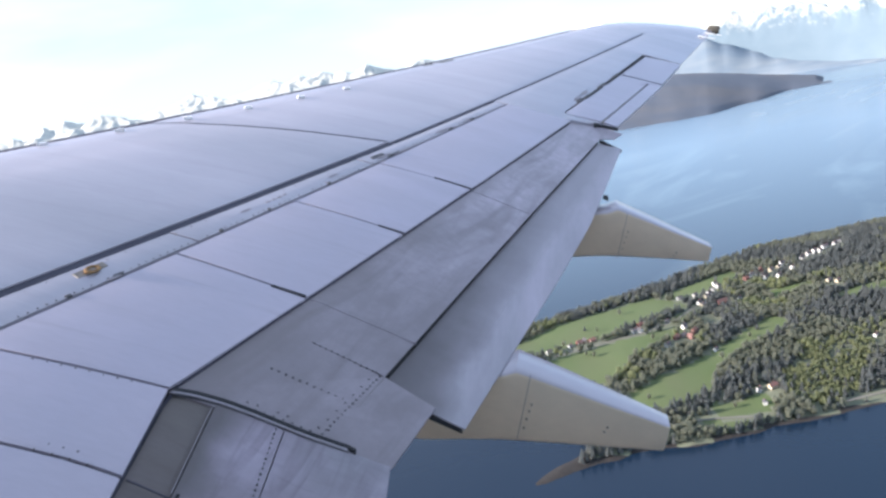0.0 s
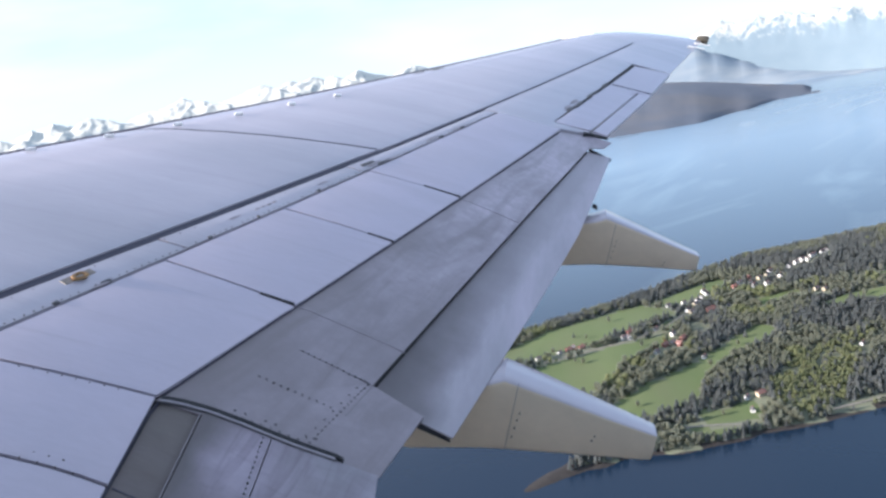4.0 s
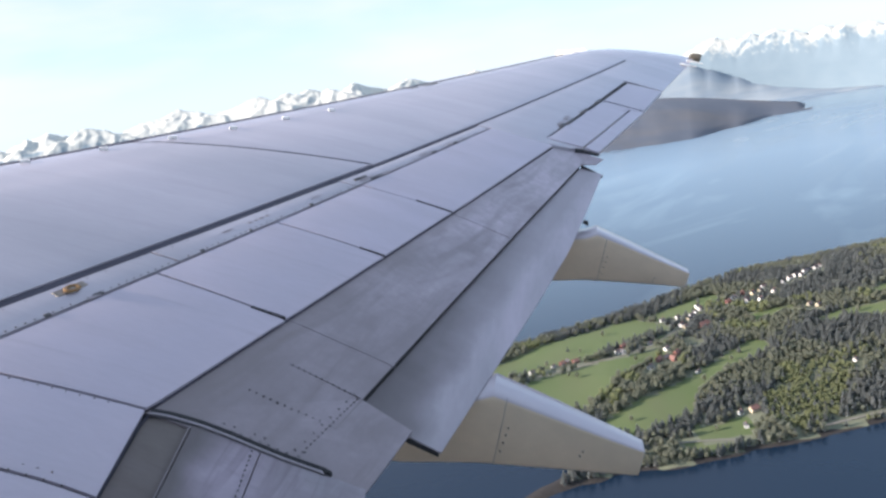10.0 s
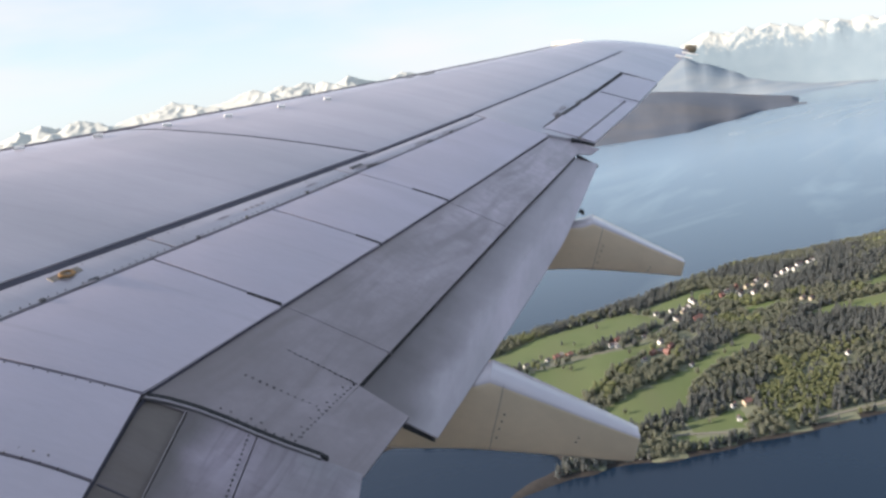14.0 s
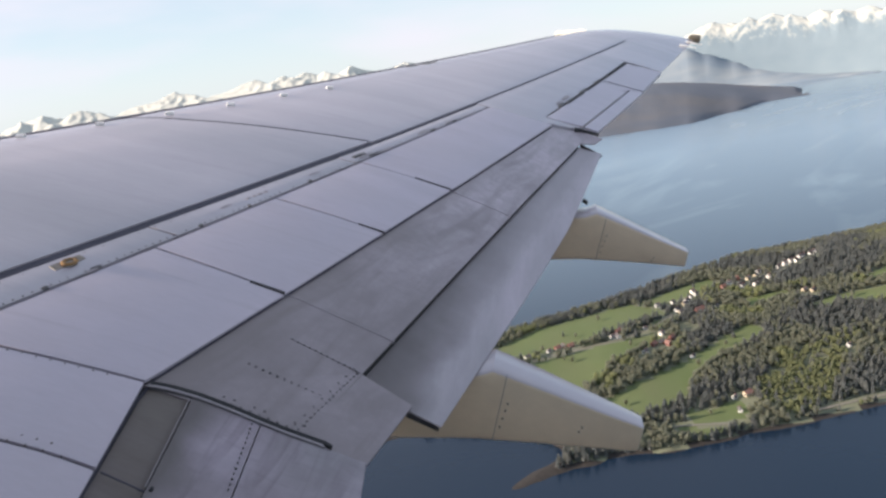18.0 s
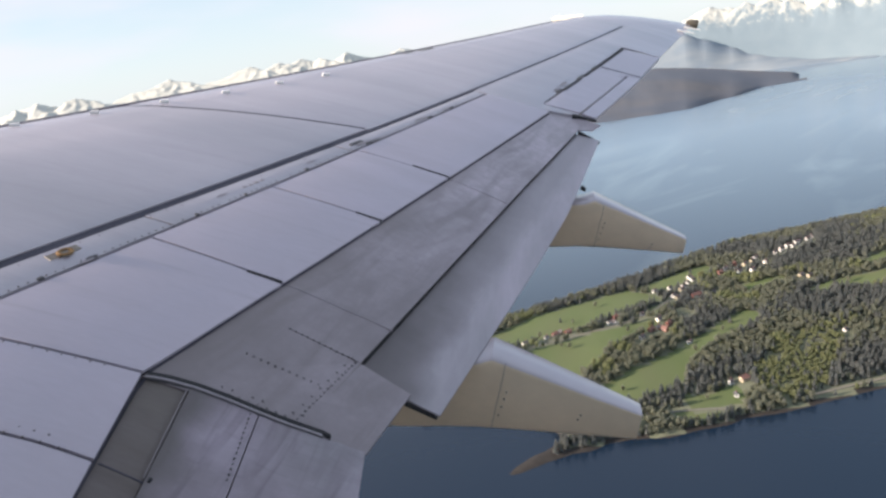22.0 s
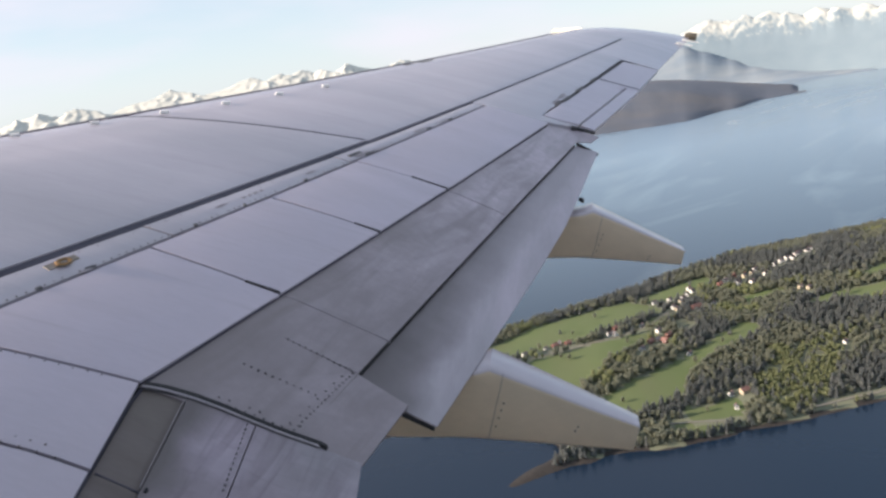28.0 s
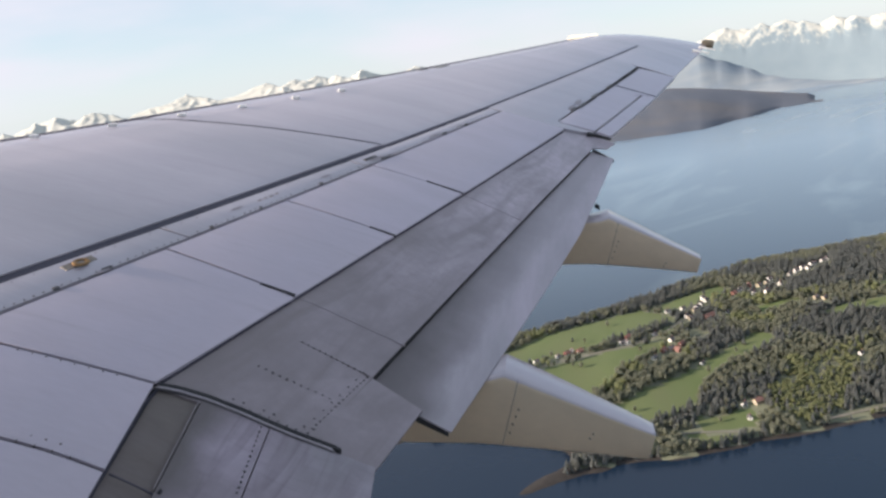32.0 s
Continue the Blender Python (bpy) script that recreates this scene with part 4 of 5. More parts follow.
def stamp(name, kinds, places, mats, label, category):
    """Many trees in one mesh: kinds are (verts, tris) arrays, places (kind, x, y, z, size, turn)."""
    vs, fs, mi, n = [], [], [], 0
    for k, x, y, z, s, a in places:
        v, f, m = kinds[k]
        c, q = math.cos(a), math.sin(a)
        w = np.empty_like(v)
        w[:, 0] = (v[:, 0] * c - v[:, 1] * q) * s + x
        w[:, 1] = (v[:, 0] * q + v[:, 1] * c) * s + y
        w[:, 2] = v[:, 2] * s + z
        vs.append(w)
        fs.append(f + n)
        mi.append(m)
        n += len(v)
    v, f, m = np.concatenate(vs), np.concatenate(fs), np.concatenate(mi)
    me = bpy.data.meshes.new(name)
    me.vertices.add(len(v))
    me.vertices.foreach_set("co", v.astype(np.float32).ravel())
    me.loops.add(len(f) * 3)
    me.loops.foreach_set("vertex_index", f.astype(np.int32).ravel())
    me.polygons.add(len(f))
    me.polygons.foreach_set("loop_start", np.arange(0, len(f) * 3, 3, dtype=np.int32))
    me.polygons.foreach_set("material_index", m.astype(np.int32))
    me.update(calc_edges=True)
    for x in mats:
        me.materials.append(x)
    return tagged(new(name, me), label, category, kind="stuff")


rng = np.random.default_rng(5)


def tree_kind(conifer, seed):
    """One tree of unit height: trunk and a crown of leaf clumps."""
    r = np.random.default_rng(seed)
    v, f, m = [], [], []
    for k in range(5):
        a = 2 * math.pi * k / 5
        v += [(0.02 * math.cos(a), 0.02 * math.sin(a), 0), (0.006 * math.cos(a), 0.006 * math.sin(a), 0.75)]
    for k in range(5):
        a, b = 2 * k, 2 * ((k + 1) % 5)
        f += [(a, b, b + 1), (a, b + 1, a + 1)]
        m += [2, 2]
    n = 90 if conifer else 120
    for k in range(n):
        a = r.uniform(0, 2 * math.pi)
        if conifer:
            h = 0.10 + 0.88 * r.uniform(0, 1) ** 1.15
            w = 0.23 * (1 - h) + 0.015
            p = np.array([w * math.cos(a), w * math.sin(a), h])
            size = 0.045 + 0.095 * (1 - h)
            out = np.array([math.cos(a), math.sin(a), -0.35])
        else:
            u = r.uniform(-1, 1)
            q = math.sqrt(1 - u * u)
            d = np.array([q * math.cos(a), q * math.sin(a), u])
            lump = 0.78 + 0.22 * math.sin(3 * a + seed) * q + 0.12 * r.normal()
            p = np.array([0.27, 0.27, 0.40]) * d * lump + np.array([0, 0, 0.57])
            size, out = 0.095, d
        t1 = np.cross(out, r.normal(size=3))
        t1 /= np.linalg.norm(t1)
        t2 = np.cross(out, t1)
        t2 /= np.linalg.norm(t2)
        b = len(v)
        tilt = out * 0.5 * size
        v += [tuple(p + size * t1), tuple(p + size * (-0.5 * t1 + 0.85 * t2) + tilt), tuple(p + size * (-0.5 * t1 - 0.85 * t2) - tilt)]
        f.append((b, b + 1, b + 2))
        m.append(0 if not conifer else 1)
    # a dark heart that stops the light from falling straight through
    b = len(v)
    for k in range(6):
        a = 2 * math.pi * k / 6
        w = 0.12 if conifer else 0.17
        v.append((w * math.cos(a), w * math.sin(a), 0.2 if conifer else 0.5))
    v += [(0, 0, 0.93 if conifer else 0.86), (0, 0, 0.1 if conifer else 0.22)]
    for k in range(6):
        f += [(b + k, b + (k + 1) % 6, b + 6), (b + (k + 1) % 6, b + k, b + 7)]
        m += [1 if conifer else 0] * 2
    return np.array(v), np.array(f), np.array(m)


KINDS = [tree_kind(False, s) for s in range(4)] + [tree_kind(True, s + 10) for s in range(4)]
KINDS += [(v, f, np.where(m == 0, 3, m)) for v, f, m in [tree_kind(False, s + 20) for s in range(4)]]
BARK = material("bark", (0.09, 0.07, 0.05), 0.9, 0.0, (0.05, 0.04, 0.03), 2, 0.5)
ROADS = [[(74, 731), (102, 744), (128, 748), (163, 754), (178, 761), (206, 774), (223, 789), (250, 818)], [(282, 565), (316, 571), (338, 574), (353, 577), (520, 606)], [(164, 568), (189, 566), (210, 562)]]
GRAVEL = material("pale_gravel", (0.22, 0.205, 0.18), 0.9, 0.0, (0.175, 0.16, 0.14), 0.3, 0.5)
# houses: (x, y, turn, kind)
VILLAGE = [(340, 893, 15, 0), (347, 868, 30, 0), (347, 878, 60, 2), (361, 864, 20, 0), (385, 912, 15, 0), (386, 885, 40, 0), (365, 896, 25, 2), (329, 882, 20, 1), (376, 900, 35, 2), (356, 905, 70, 1)]
TERRACE = [(421, 917, 12, 6), (431, 923, 18, 6), (437, 921, 25, 0), (446, 929, 10, 6), (452, 934, 35, 0), (464, 938, 20, 0), (472, 944, 70, 0), (410, 913, 30, 0)]
FARMS = [(292, 884, 20, 0), (292, 874, 30, 0), (259, 857, 25, 0), (275, 855, 30, 0), (254, 814, 20, 2), (240, 855, 15, 0), (282, 864, 60, 0), (252, 822, 40, 0), (269, 845, 20, 2), (274, 810, 25, 4), (296, 817, 30, 5)]
ROADSIDE = [(175, 781, 25, 1), (165, 764, 20, 0), (170, 763, 110, 0), (203, 777, 20, 5), (214, 754, 30, 0), (198, 729, 35, 1), (206, 732, 20, 2), (212, 727, 120, 1), (220, 740, 40, 1), (184, 711, 35, 0),
            (71, 743, 20, 0), (105, 760, 25, 1), (112, 763, 110, 2), (119, 760, 20, 1), (95, 756, 20, 5)]
SHORESIDE = [(361, 662, 25, 5), (224, 579, 80, 5), (240, 601, 20, 3), (228, 600, 30, 5), (393, 811, 20, 2), (400, 806, 25, 2), (223, 687, 35, 5), (-30, 690, 35, 1), (-45, 700, 35, 0)]
HOMES = VILLAGE + TERRACE + FARMS + ROADSIDE + SHORESIDE


def off_road(x, y, d):
    return all(reach(r + r[::-1], x, y) > d for r in ROADS)


def off_home(x, y, d):
    """Clear of the houses, with open gardens to the south of them."""
    return all((x - h[0]) ** 2 + (y - h[1]) ** 2 > d * d and not (abs(x - h[0] + 0.35 * (h[1] - y)) < 5 and 0 < h[1] - y < 21) for h in HOMES)


places = []


def plant(x, y, conifer, lo=6.5, hi=11.5, first=0):
    k = int(rng.integers(0, 4)) + (4 if conifer else first)
    places.append((k, x, y, height(x, y) - 0.2, rng.uniform(lo, hi) * (1.12 if conifer else 1.0), rng.uniform(0, 6.28)))


tries = 0
while len(places) < 13500 and tries < 160000:
    tries += 1
    x, y = rng.uniform(-120, 720), rng.uniform(520, 1090)
    if abs(math.degrees(math.atan2(x, y))) > 36 or not inside(COAST, x, y):
        continue
    if any(inside(p, x, y) for p in FIELDS) or reach(COAST, x, y) < 3 or (x < 64 and y < 562) or not off_road(x, y, 5) or not off_home(x, y, 7):
        continue
    if inside(YOUNG, x, y):
        if rng.uniform() < 0.85:
            plant(x, y, False, 3.4, 6.4, 8)
            plant(x + rng.uniform(-4, 4), y + rng.uniform(-4, 4), False, 2.6, 5.0, 8)
        elif rng.uniform() < 0.6:
            plant(x, y, True, 5.0, 8.0)
        continue
    if noise.noise((x / 45, y / 45, 7.7)) < -0.42 and rng.uniform() < 0.7:
        continue
    bright = noise.noise((x / 38, y / 38, 4.4)) > 0.42
    plant(x, y, noise.noise((x / 70, y / 70, 2.2)) + 0.13 * rng.normal() > -0.02, 4.8, 9.2, 8 if bright else 0)
# belts along the shores
for poly, gap in ((SHORE_FAR, 3.2), (NEAR[3:12], 4.0)):
    for (x0, y0), (x1, y1) in zip(poly, poly[1:]):
        n = int(math.dist((x0, y0), (x1, y1)) / gap)
        for k in range(n):
            u = (k + rng.uniform(0, 1)) / max(1, n)
            side = rng.uniform(3, 13)
            dx, dy = x1 - x0, y1 - y0
            l = math.hypot(dx, dy)
            x, y = x0 + dx * u + side * dy / l, y0 + dy * u - side * dx / l
            if inside(COAST, x, y) and off_road(x, y, 4) and off_home(x, y, 7):
                plant(x, y, rng.uniform() < 0.35, 3.5, 7.5, 8 if rng.uniform() < 0.3 else 0)
stamp("woodland", KINDS, places, [LEAFY, FIRS, BARK, YOUNGLEAF], "mixed birch and spruce woods on the peninsula", "trees")

for r in ROADS:
    bm = bmesh.new()
    prev = None
    pts = [along(r, k / 60) for k in range(61)]
    for (x0, y0), (x1, y1) in zip(pts, pts[1:]):
        l = math.dist((x0, y0), (x1, y1))
        nx, ny = -(y1 - y0) / l * 1.1, (x1 - x0) / l * 1.1
        z = max(height(x0, y0), 0.5) + 0.40
        pair = (bm.verts.new((x0 + nx, y0 + ny, z)), bm.verts.new((x0 - nx, y0 - ny, z)))
        if prev:
            bm.faces.new((prev[0], prev[1], pair[1], pair[0]))
        prev = pair
    tagged(part("road", bm, GRAVEL), "narrow pale gravel road", "road", kind="structure")

TIMBER = [material("white_timber", (0.80, 0.79, 0.75), 0.6, 0.0, (0.68, 0.67, 0.63), 0.6, 0.4), material("red_timber", (0.26, 0.105, 0.085), 0.7, 0.0, (0.20, 0.085, 0.07), 0.6, 0.4),
          material("ochre_timber", (0.52, 0.45, 0.32), 0.7, 0.0, (0.44, 0.38, 0.27), 0.6, 0.4)]
TILES = [material("dark_roof_tiles", (0.10, 0.095, 0.10), 0.7, 0.0, (0.15, 0.14, 0.14), 0.9, 0.5), material("red_roof_tiles", (0.23, 0.125, 0.10), 0.7, 0.0, (0.18, 0.10, 0.085), 0.9, 0.5)]
PANE = material("window_glass", (0.03, 0.035, 0.04), 0.1)


def boxy(x0, x1, y0, y1, z0, z1):
    bm = bmesh.new()
    bmesh.ops.create_cube(bm, size=1)
    for v in bm.verts:
        v.co = ((x0 + x1) / 2 + v.co.x * (x1 - x0), (y0 + y1) / 2 + v.co.y * (y1 - y0), (z0 + z1) / 2 + v.co.z * (z1 - z0))
    return bm


def house(l, w, h, wall, tile, label, category):
    """A gabled timber house: walls with gables, an overhanging roof of two slabs, chimney, door, windows with frames."""
    root = tagged(new(category), label, category, "houses on the peninsula")
    rise = w * 0.42
    bm = bmesh.new()
    sec = [(-w / 2, -1.0), (w / 2, -1.0), (w / 2, h), (0, h + rise), (-w / 2, h)]
    a = [bm.verts.new((-l / 2, y, z)) for y, z in sec]
    b = [bm.verts.new((l / 2, y, z)) for y, z in sec]
    bm.faces.new(a[::-1])
    bm.faces.new(b)
    for k in range(5):
        bm.faces.new((a[k], a[(k + 1) % 5], b[(k + 1) % 5], b[k]))
    bmesh.ops.recalc_face_normals(bm, faces=bm.faces)
    part("wall", bm, wall, root, smooth=False)
    bm = bmesh.new()
    o, t = 0.45, 0.22
    k = rise / (w / 2)
    sec = [(-w / 2 - o, h - o * k), (0, h + rise), (w / 2 + o, h - o * k), (w / 2 + o, h - o * k + t), (0, h + rise + t), (-w / 2 - o, h - o * k + t)]
    a = [bm.verts.new((-l / 2 - o, y, z)) for y, z in sec]
    b = [bm.verts.new((l / 2 + o, y, z)) for y, z in sec]
    for c in ((0, 1, 4, 5), (1, 2, 3, 4)):
        bm.faces.new([a[i] for i in c])
        bm.faces.new([b[i] for i in c][::-1])
    for i in range(6):
        bm.faces.new((a[i], b[i], b[(i + 1) % 6], a[(i + 1) % 6]))
    bmesh.ops.recalc_face_normals(bm, faces=bm.faces)
    roof = part("roof", bm, tile, root, smooth=False)
    part("chimney", boxy(l * 0.12, l * 0.12 + 0.7, -0.35, 0.35, h + rise * 0.6, h + rise + 0.9), TIMBER[1], roof, smooth=False)
    part("door", boxy(-0.5, 0.5, -w / 2 - 0.05, -w / 2 + 0.05, -0.1, 2.0), TILES[0], root, smooth=False)
    for side in (-1, 1):
        for x in (-l * 0.32, l * 0.3):
            win = part("window", boxy(x - 0.65, x + 0.65, side * w / 2 - 0.05, side * w / 2 + 0.05, 0.9, 2.2), TIMBER[0], root, smooth=False)
            part("pane", boxy(x - 0.52, x + 0.52, side * (w / 2 + 0.03) - 0.03, side * (w / 2 + 0.03) + 0.03, 1.02, 2.08), PANE, win, smooth=False)
    for side in (-1, 1):
        win = part("window", boxy(side * l / 2 - 0.05, side * l / 2 + 0.05, -0.6, 0.6, 1.0, 2.3), TIMBER[0], root, smooth=False)
        part("pane", boxy(side * (l / 2 + 0.03) - 0.03, side * (l / 2 + 0.03) + 0.03, -0.48, 0.48, 1.12, 2.18), PANE, win, smooth=False)
    return root


MODELS = [house(5.4, 4.2, 2.9, TIMBER[0], TILES[0], "white timber house with a dark tiled roof", "house"),
          house(6.0, 4.4, 2.8, TIMBER[1], TILES[1], "red timber house with a red tiled roof", "house"),
          house(5.4, 4.2, 2.7, TIMBER[2], TILES[0], "ochre timber house with a dark roof", "house"),
          house(7.6, 5.0, 3.0, TIMBER[2], TILES[1], "large ochre farmhouse with a red tiled roof", "farmhouse"),
          house(14.0, 6.2, 3.0, TIMBER[1], TILES[1], "long red barn with a red roof", "barn"),
          house(4.0, 3.2, 2.3, TIMBER[0], TILES[0], "small white shed with a dark roof", "shed"),
          house(6.0, 4.4, 3.8, TIMBER[0], TILES[0], "white two-storey house in a village row", "house")]
used = set()
for x, y, turn, k in HOMES:
    m = pose(x, y, height(x, y) + 0.15, 0, 0, turn)
    if k in used:
        copy_thing(MODELS[k], m)
    else:
        MODELS[k].matrix_basis = m
        used.add(k)


def lone_tree(x, y, conifer, size, seed, label):
    """A single tree: trunk with limbs, and a crown of leaf clumps."""
    v, f, m = tree_kind(conifer, seed)
    root = tagged(new("tree"), label, "tree", "lone trees in the meadows")
    for name, keep, mat in (("trunk", m == 2, BARK), ("crown", m != 2, FIRS if conifer else LEAFY)):
        me = bpy.data.meshes.new(name)
        me.from_pydata((v * size).tolist(), [], f[keep].tolist())
        me.materials.append(mat)
        new(name, me).parent = root
    root.matrix_basis = pose(x, y, height(x, y) - 0.2)
    return root


for n, (x, y) in enumerate(((105, 722), (112, 716), (150, 700), (118, 800), (165, 835), (130, 790), (176, 735), (275, 718), (262, 704), (222, 668), (200, 580), (300, 905), (425, 772), (138, 612))):
    lone_tree(x, y, n % 4 == 3, 5.5 + (n * 37 % 5) * 0.8, 40 + n, "small spruce standing alone in the meadow" if n % 4 == 3 else "round leafy tree standing alone in the meadow")


# jetty and boat by the spit
PLANK = material("weathered_planks", (0.22, 0.19, 0.15), 0.85, 0.0, (0.15, 0.13, 0.10), 1.5, 0.5)
jetty = tagged(new("jetty"), "weathered timber jetty reaching into the bay", "jetty")
for k in range(22):
    part("plank", boxy(0.9 * k, 0.9 * k + 0.82, -1.3, 1.3, 1.0, 1.12), PLANK, jetty, smooth=False)
for k in range(5):
    for side in (-1, 1):
        part("post", boxy(4.6 * k, 4.6 * k + 0.3, side * 1.2 - 0.15, side * 1.2 + 0.15, -2.5, 1.0), BARK, jetty, smooth=False)
jetty.matrix_basis = pose(72, 580, 0, 0, 0, 165)

boat = tagged(new("motor_boat"), "small white motor boat moored at the jetty", "boat")
bm = bmesh.new()
rows = []
for k in range(9):
    u = k / 8
    w = 1.35 * (1 - max(0, u - 0.45) ** 2 * 3.0)
    rows.append([bm.verts.new((8 * u - 4, s * w * q, z)) for s, q, z in ((-1, 1, 0.9 + 0.3 * u * u), (-1, 0.75, 0.1), (-1, 0.0, -0.3), (1, 0.75, 0.1), (1, 1, 0.9 + 0.3 * u * u))])
for p, q in zip(rows, rows[1:]):
    for k in range(4):
        bm.faces.new((p[k], p[k + 1], q[k + 1], q[k]))
    bm.faces.new((p[4], p[0], q[0], q[4]))
bm.faces.new(rows[0])
bmesh.ops.recalc_face_normals(bm, faces=bm.faces)
part("hull", bm, TIMBER[0], boat)
cabin = part("cabin", boxy(-1.6, 1.2, -0.9, 0.9, 0.85, 2.3), TIMBER[0], boat, smooth=False)
part("windscreen", boxy(1.2, 1.26, -0.75, 0.75, 1.5, 2.1), PANE, cabin, smooth=False)
boat.matrix_basis = pose(57, 590, 0.1, 0, 0, 345)


# ---------------------------------------------------------------- far shores and mountains
def ridge(name, az0, az1, r0, r1, rise, mat, label, na=220, nr=24, kind="structure"):
    """Land across the water: a grid in azimuth and distance, its height from rise(azimuth, share of depth)."""
    bm = bmesh.new()
    rows = []
    for i in range(na + 1):
        az = radians(az0 + (az1 - az0) * i / na)
        row = []
        for j in range(nr + 1):
            v = j / nr
            near = r0(math.degrees(az)) if callable(r0) else r0
            far = r1(math.degrees(az)) if callable(r1) else r1
            r = near + (far - near) * v
            row.append(bm.verts.new((r * math.sin(az), r * math.cos(az), rise(math.degrees(az), v, r))))
        rows.append(row)
    for a, b in zip(rows, rows[1:]):
        for k in range(nr):
            bm.faces.new((a[k], b[k], b[k + 1], a[k + 1]))
    bmesh.ops.recalc_face_normals(bm, faces=bm.faces)
    ob = part(name, bm, mat)
    return tagged(ob, label, "mountain" if "mountain" in name else "land", kind=kind)


def snowy():
    m = bpy.data.materials.new("snow_over_hazed_rock")
    m.use_nodes = True
    nt = m.node_tree
    p = nt.nodes["Principled BSDF"]
    p.inputs["Roughness"].default_value = 0.85
    g = nt.nodes.new("ShaderNodeNewGeometry")
    xyz = nt.nodes.new("ShaderNodeSeparateXYZ")
    nt.links.new(g.outputs["Position"], xyz.inputs["Vector"])
    n = nt.nodes.new("ShaderNodeTexNoise")
    n.inputs["Scale"].default_value, n.inputs["Detail"].default_value = 0.011, 6
    nt.links.new(g.outputs["Position"], n.inputs["Vector"])
    gully = nt.nodes.new("ShaderNodeMapping")            # snow lies in gullies that run down the slopes
    gully.inputs["Rotation"].default_value, gully.inputs["Scale"].default_value = (0, radians(34), 0), (1.3, 0.9, 0.6)
    nt.links.new(g.outputs["Position"], gully.inputs["Vector"])
    a = nt.nodes.new("ShaderNodeMath")
    a.operation = "MULTIPLY_ADD"
    a.inputs[1].default_value, a.inputs[2].default_value = 250.0, -128.0
    nt.links.new(n.outputs["Fac"], a.inputs[0])
    b = nt.nodes.new("ShaderNodeMath")
    b.operation = "ADD"
    nt.links.new(a.outputs[0], b.inputs[0])
    nt.links.new(xyz.outputs["Z"], b.inputs[1])
    r = nt.nodes.new("ShaderNodeMapRange")
    r.inputs["From Min"].default_value, r.inputs["From Max"].default_value = 232, 264
    nt.links.new(b.outputs[0], r.inputs["Value"])
    # rock of the lower slopes, with pale blue haze put into its colour
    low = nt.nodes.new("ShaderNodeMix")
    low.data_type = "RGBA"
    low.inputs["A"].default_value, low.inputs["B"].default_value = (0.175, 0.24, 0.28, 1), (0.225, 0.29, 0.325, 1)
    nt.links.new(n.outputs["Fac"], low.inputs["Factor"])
    nz = nt.nodes.new("ShaderNodeSeparateXYZ")
    nt.links.new(g.outputs["Normal"], nz.inputs["Vector"])
    fine = nt.nodes.new("ShaderNodeTexNoise")
    fine.inputs["Scale"].default_value, fine.inputs["Detail"].default_value = 0.035, 8
    nt.links.new(gully.outputs["Vector"], fine.inputs["Vector"])
    steep = nt.nodes.new("ShaderNodeMath")
    steep.operation = "MULTIPLY_ADD"
    steep.inputs[1].default_value = 0.5
    nt.links.new(fine.outputs["Fac"], steep.inputs[0])
    nt.links.new(nz.outputs["Z"], steep.inputs[2])
    flat = nt.nodes.new("ShaderNodeMapRange")
    flat.inputs["From Min"].default_value, flat.inputs["From Max"].default_value = 0.84, 1.04
    nt.links.new(steep.outputs[0], flat.inputs["Value"])
    both = nt.nodes.new("ShaderNodeMath")
    both.operation = "MULTIPLY"
    nt.links.new(r.outputs["Result"], both.inputs[0])
    nt.links.new(flat.outputs["Result"], both.inputs[1])
    x = nt.nodes.new("ShaderNodeMix")
    x.data_type = "RGBA"
    x.inputs["B"].default_value = (0.54, 0.555, 0.50, 1)
    nt.links.new(both.outputs[0], x.inputs["Factor"])
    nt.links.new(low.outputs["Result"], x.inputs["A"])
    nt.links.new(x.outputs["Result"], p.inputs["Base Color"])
    return m


SNOW = snowy()


def ease(a, b, x):
    k = max(0.0, min(1.0, (x - a) / (b - a)))
    return k * k * (3 - 2 * k)


# peaks: azimuth, elevation of the summit as seen from the wing, distance
PEAKS = [(-44, 0.8, 4700), (-38, 0.6, 4780), (-33, 0.5, 4700), (-29, 0.1, 4750), (-26.8, 0.46, 4700), (-25.7, 0.66, 4760), (-24.6, 0.40, 4830), (-23.2, 0.72, 4650), (-19.5, 0.52, 4700), (-17.1, 1.02, 4760),
         (-16.2, 0.70, 4700), (-14.4, 0.48, 4840), (-11.7, 1.12, 4700), (-9.6, 1.20, 4800), (-8.2, 1.24, 4700), (-6.6, 1.10, 4680), (-4.7, 1.26, 4770), (-1.0, 1.0, 4700), (4, 0.9, 4800), (9, 0.9, 4800)]
EAST_PEAKS = [(14, 0.5, 4800), (18.2, -0.2, 4800), (20.0, 0.46, 4780), (20.7, 0.68, 4820), (21.7, 0.52, 4850), (23.0, 0.68, 4800), (24.4, 0.65, 4820), (25.5, 0.48, 4800), (27.3, 0.42, 4830),
              (28.6, 0.44, 4790), (30.0, 0.25, 4820), (31.5, 0.3, 4800), (35, 0.5, 4800), (40, 0.7, 4800), (45, 0.5, 4800)]
SUMMITS = [(az * 85.0, r, 310 + r * math.tan(radians(el)), 0.56 + 0.13 * math.sin(az * 2.3)) for az, el, r in PEAKS + EAST_PEAKS]


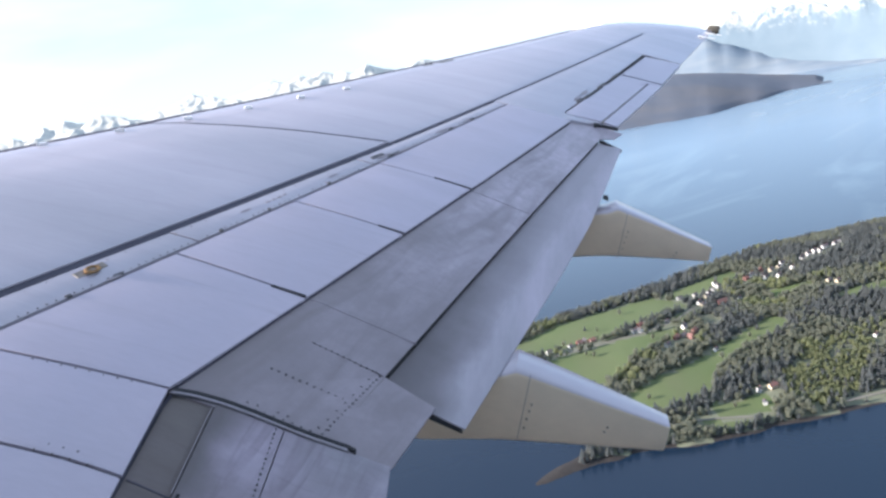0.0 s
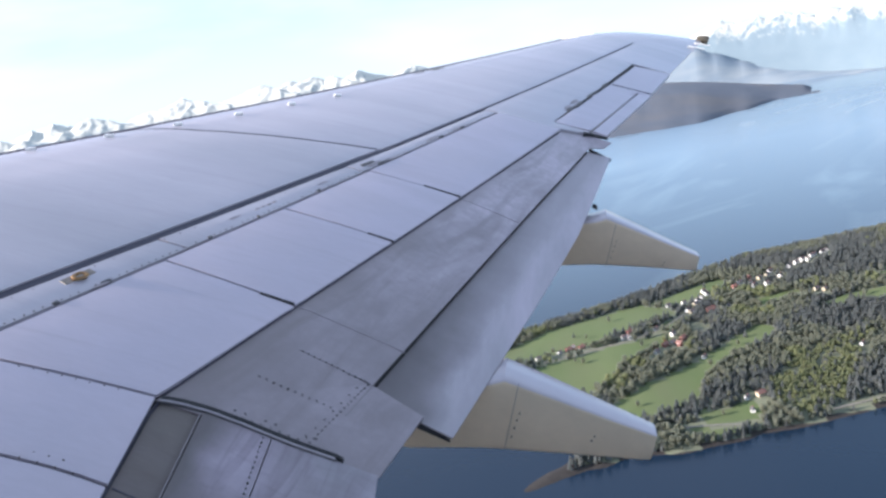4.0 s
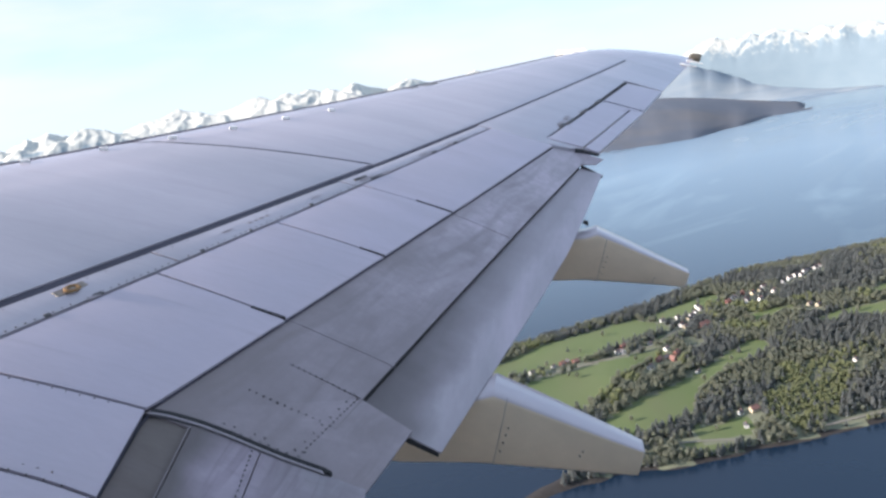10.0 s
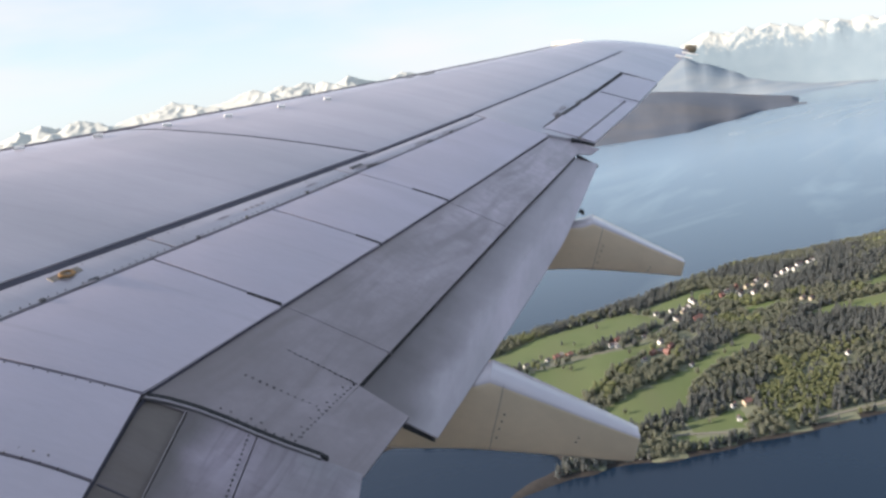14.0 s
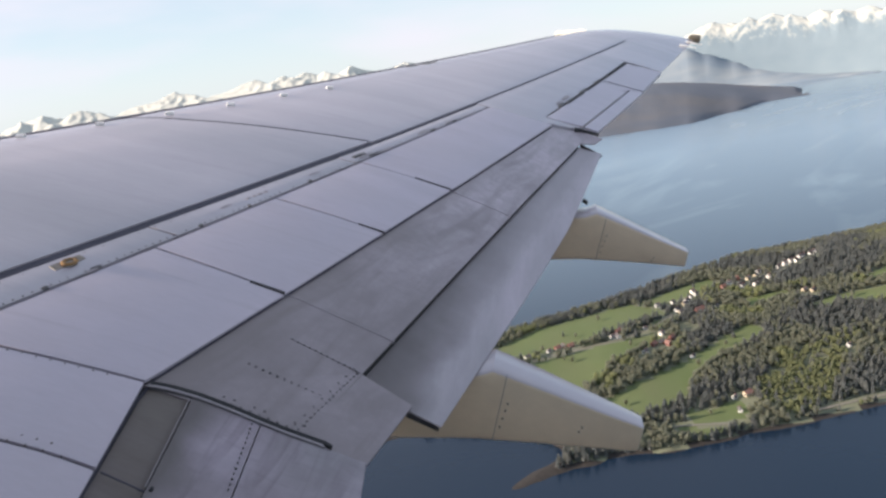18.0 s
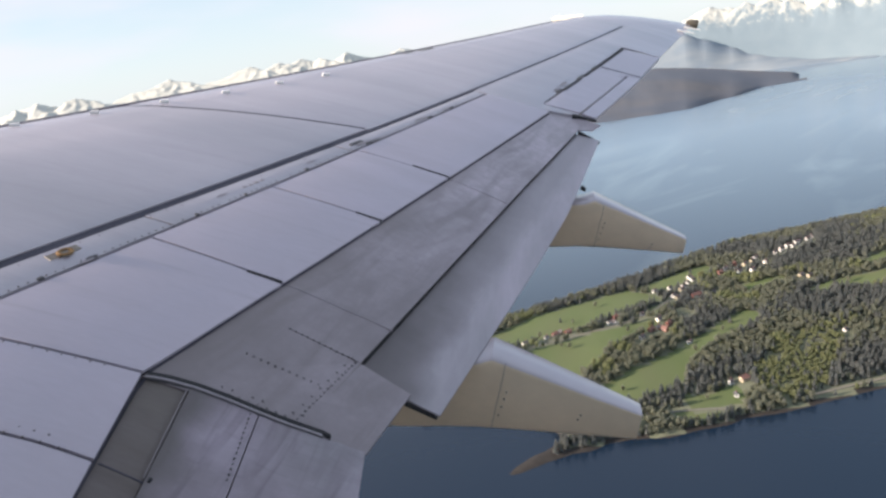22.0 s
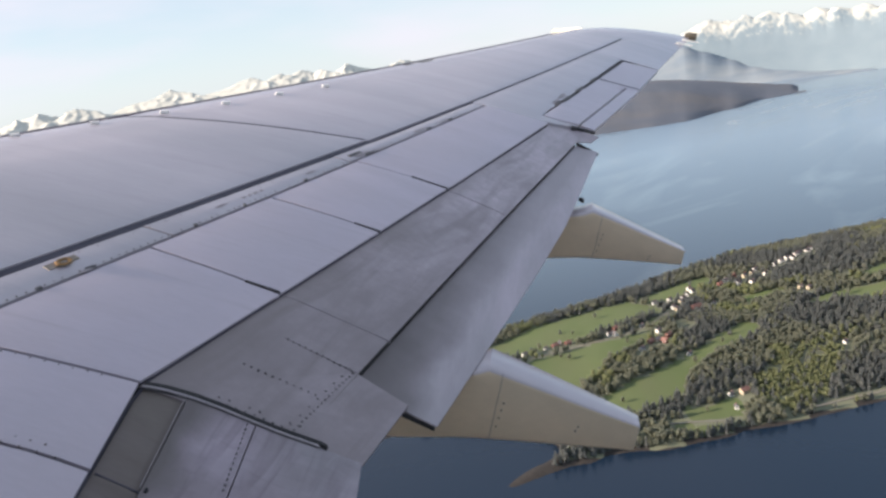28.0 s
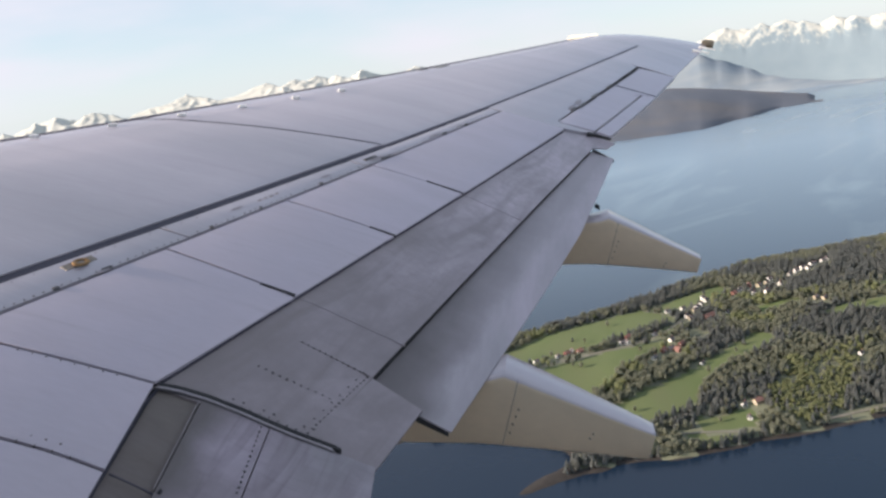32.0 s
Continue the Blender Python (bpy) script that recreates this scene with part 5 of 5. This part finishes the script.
def mountain(az, v, r):
    """Cones with spurs and gullies about each summit, over a gentle foot."""
    a = az * 85.0
    wa = a + 34 * noise.noise((a / 150, r / 150, 5.0)) + 12 * noise.noise((a / 45, r / 45, 8.0))
    wr = r + 34 * noise.noise((a / 150, r / 150, 15.0)) + 12 * noise.noise((a / 45, r / 45, 18.0))
    z = 0.0
    for pa, pr, h, slope in SUMMITS:
        if abs(pa - a) < 620:
            d = math.hypot(wa - pa, (wr - pr) * 0.9)
            turn = math.atan2(wr - pr, wa - pa)
            spur = abs(math.sin(1.5 * turn + pa)) * 0.5 + abs(math.sin(5.5 * turn + 2 * pa + d / 60)) * 0.13
            z = max(z, h - slope * (0.55 + 0.75 * spur) * d * (1 - 0.25 * min(1, d / 700)))
    n = noise.ridged_multi_fractal((a / 170, r / 170, 0.7), 1.0, 2.1, 5, 1.0, 2.0) / 3.0
    f = noise.fractal((a / 30, r / 30, 2.9), 0.9, 2.0, 4)
    k = min(1.0, v / 0.55)
    body = 2 + (215 + 12 * noise.noise((a / 240, r / 400, 6.6))) * k ** 0.85          # the smooth lower slopes, the summits stand on them
    z += 17 * (n - 0.6) + 3 * f
    k = max(0.0, min(1.0, (v - (0.08 if az < 5 else 0.25)) / 0.45))
    if z > body:
        z = body + (z - body) * k * k * (3 - 2 * k)
    h = max(0.0, 1 - abs(z - body) / 80)
    return max(body, z) + 20 * h * h * min(1, v * 4) if v > 0 else -3


def between(table, x):
    """Soft steps through a short table of (x, value)."""
    for (a, p), (b, q) in zip(table, table[1:]):
        if x <= b:
            k = max(0.0, (x - a) / (b - a))
            return p + (q - p) * (0.4 * k + 0.6 * k * k * (3 - 2 * k))
    return table[-1][1]


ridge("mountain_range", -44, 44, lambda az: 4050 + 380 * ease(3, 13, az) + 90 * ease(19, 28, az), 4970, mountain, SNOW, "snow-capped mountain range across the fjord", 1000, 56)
CAPE_SHORE = [(-30, 2760), (12.3, 2793), (16.3, 2849), (18.7, 2907), (21.8, 3172), (24.2, 3474), (26.5, 3606)]      # azimuth, distance of the near shore


def cape(az, v, r):
    crest = 113 * (1 - ease(15.5, 28.5, az)) * min(1, (26.15 - az) / 0.5)
    n = noise.fractal((az * 0.5, r / 300, 1.3), 0.9, 2.0, 5)
    m = noise.fractal((az * 4.0, r / 45, 6.3), 0.9, 2.0, 4)
    k = min(1, v / 0.06)
    z = crest * (0.05 * k + 0.95 * math.sin(math.pi / 2 * min(1, v / 0.80))) * min(1, (1 - v) / 0.12)
    return -2 + z + (0.018 * crest * n + 0.5 * m * min(1, crest / 20)) * min(1, v * 5, (1 - v) * 6) + 3 * min(1, v * 12, (1 - v) * 12) * min(1, crest / 8)


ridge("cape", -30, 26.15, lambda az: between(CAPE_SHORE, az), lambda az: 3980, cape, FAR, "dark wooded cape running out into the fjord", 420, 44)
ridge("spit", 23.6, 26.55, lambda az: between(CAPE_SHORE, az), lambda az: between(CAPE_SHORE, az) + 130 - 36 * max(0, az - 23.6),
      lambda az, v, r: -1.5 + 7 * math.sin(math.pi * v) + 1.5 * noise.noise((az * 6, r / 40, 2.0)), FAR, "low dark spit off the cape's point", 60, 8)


FAR_COAST = [(8, 4300), (19, 4330), (23, 4390), (28, 4450), (31, 4470)]      # azimuth, distance of the waterline
FAR_CREST = [(8, -0.1), (18.9, -0.95), (20.2, -1.52), (21.9, -2.24), (23.3, -2.78), (24.9, -3.10), (27.5, -3.45), (30.2, -3.65), (31, -3.8)]      # azimuth, elevation of the hilltops


def plain(az, v, r):
    n = noise.fractal((az * 0.9, r / 260, 4.3), 0.8, 2.0, 5)
    m = noise.fractal((az * 1.4, r / 60, 7.7), 0.9, 2.0, 3)
    crest = max(0.0, 310 + (between(FAR_COAST, az) + 200) * math.tan(radians(between(FAR_CREST, az))))
    body = 5 * min(1, v * 12) + crest * math.sin(math.pi / 2 * min(1, v / 0.85)) ** 1.2 + (0.006 * crest * n + 0.3 * m) * min(1, v * 3)
    return -2 + body * min(1, (31 - az) / 0.6)


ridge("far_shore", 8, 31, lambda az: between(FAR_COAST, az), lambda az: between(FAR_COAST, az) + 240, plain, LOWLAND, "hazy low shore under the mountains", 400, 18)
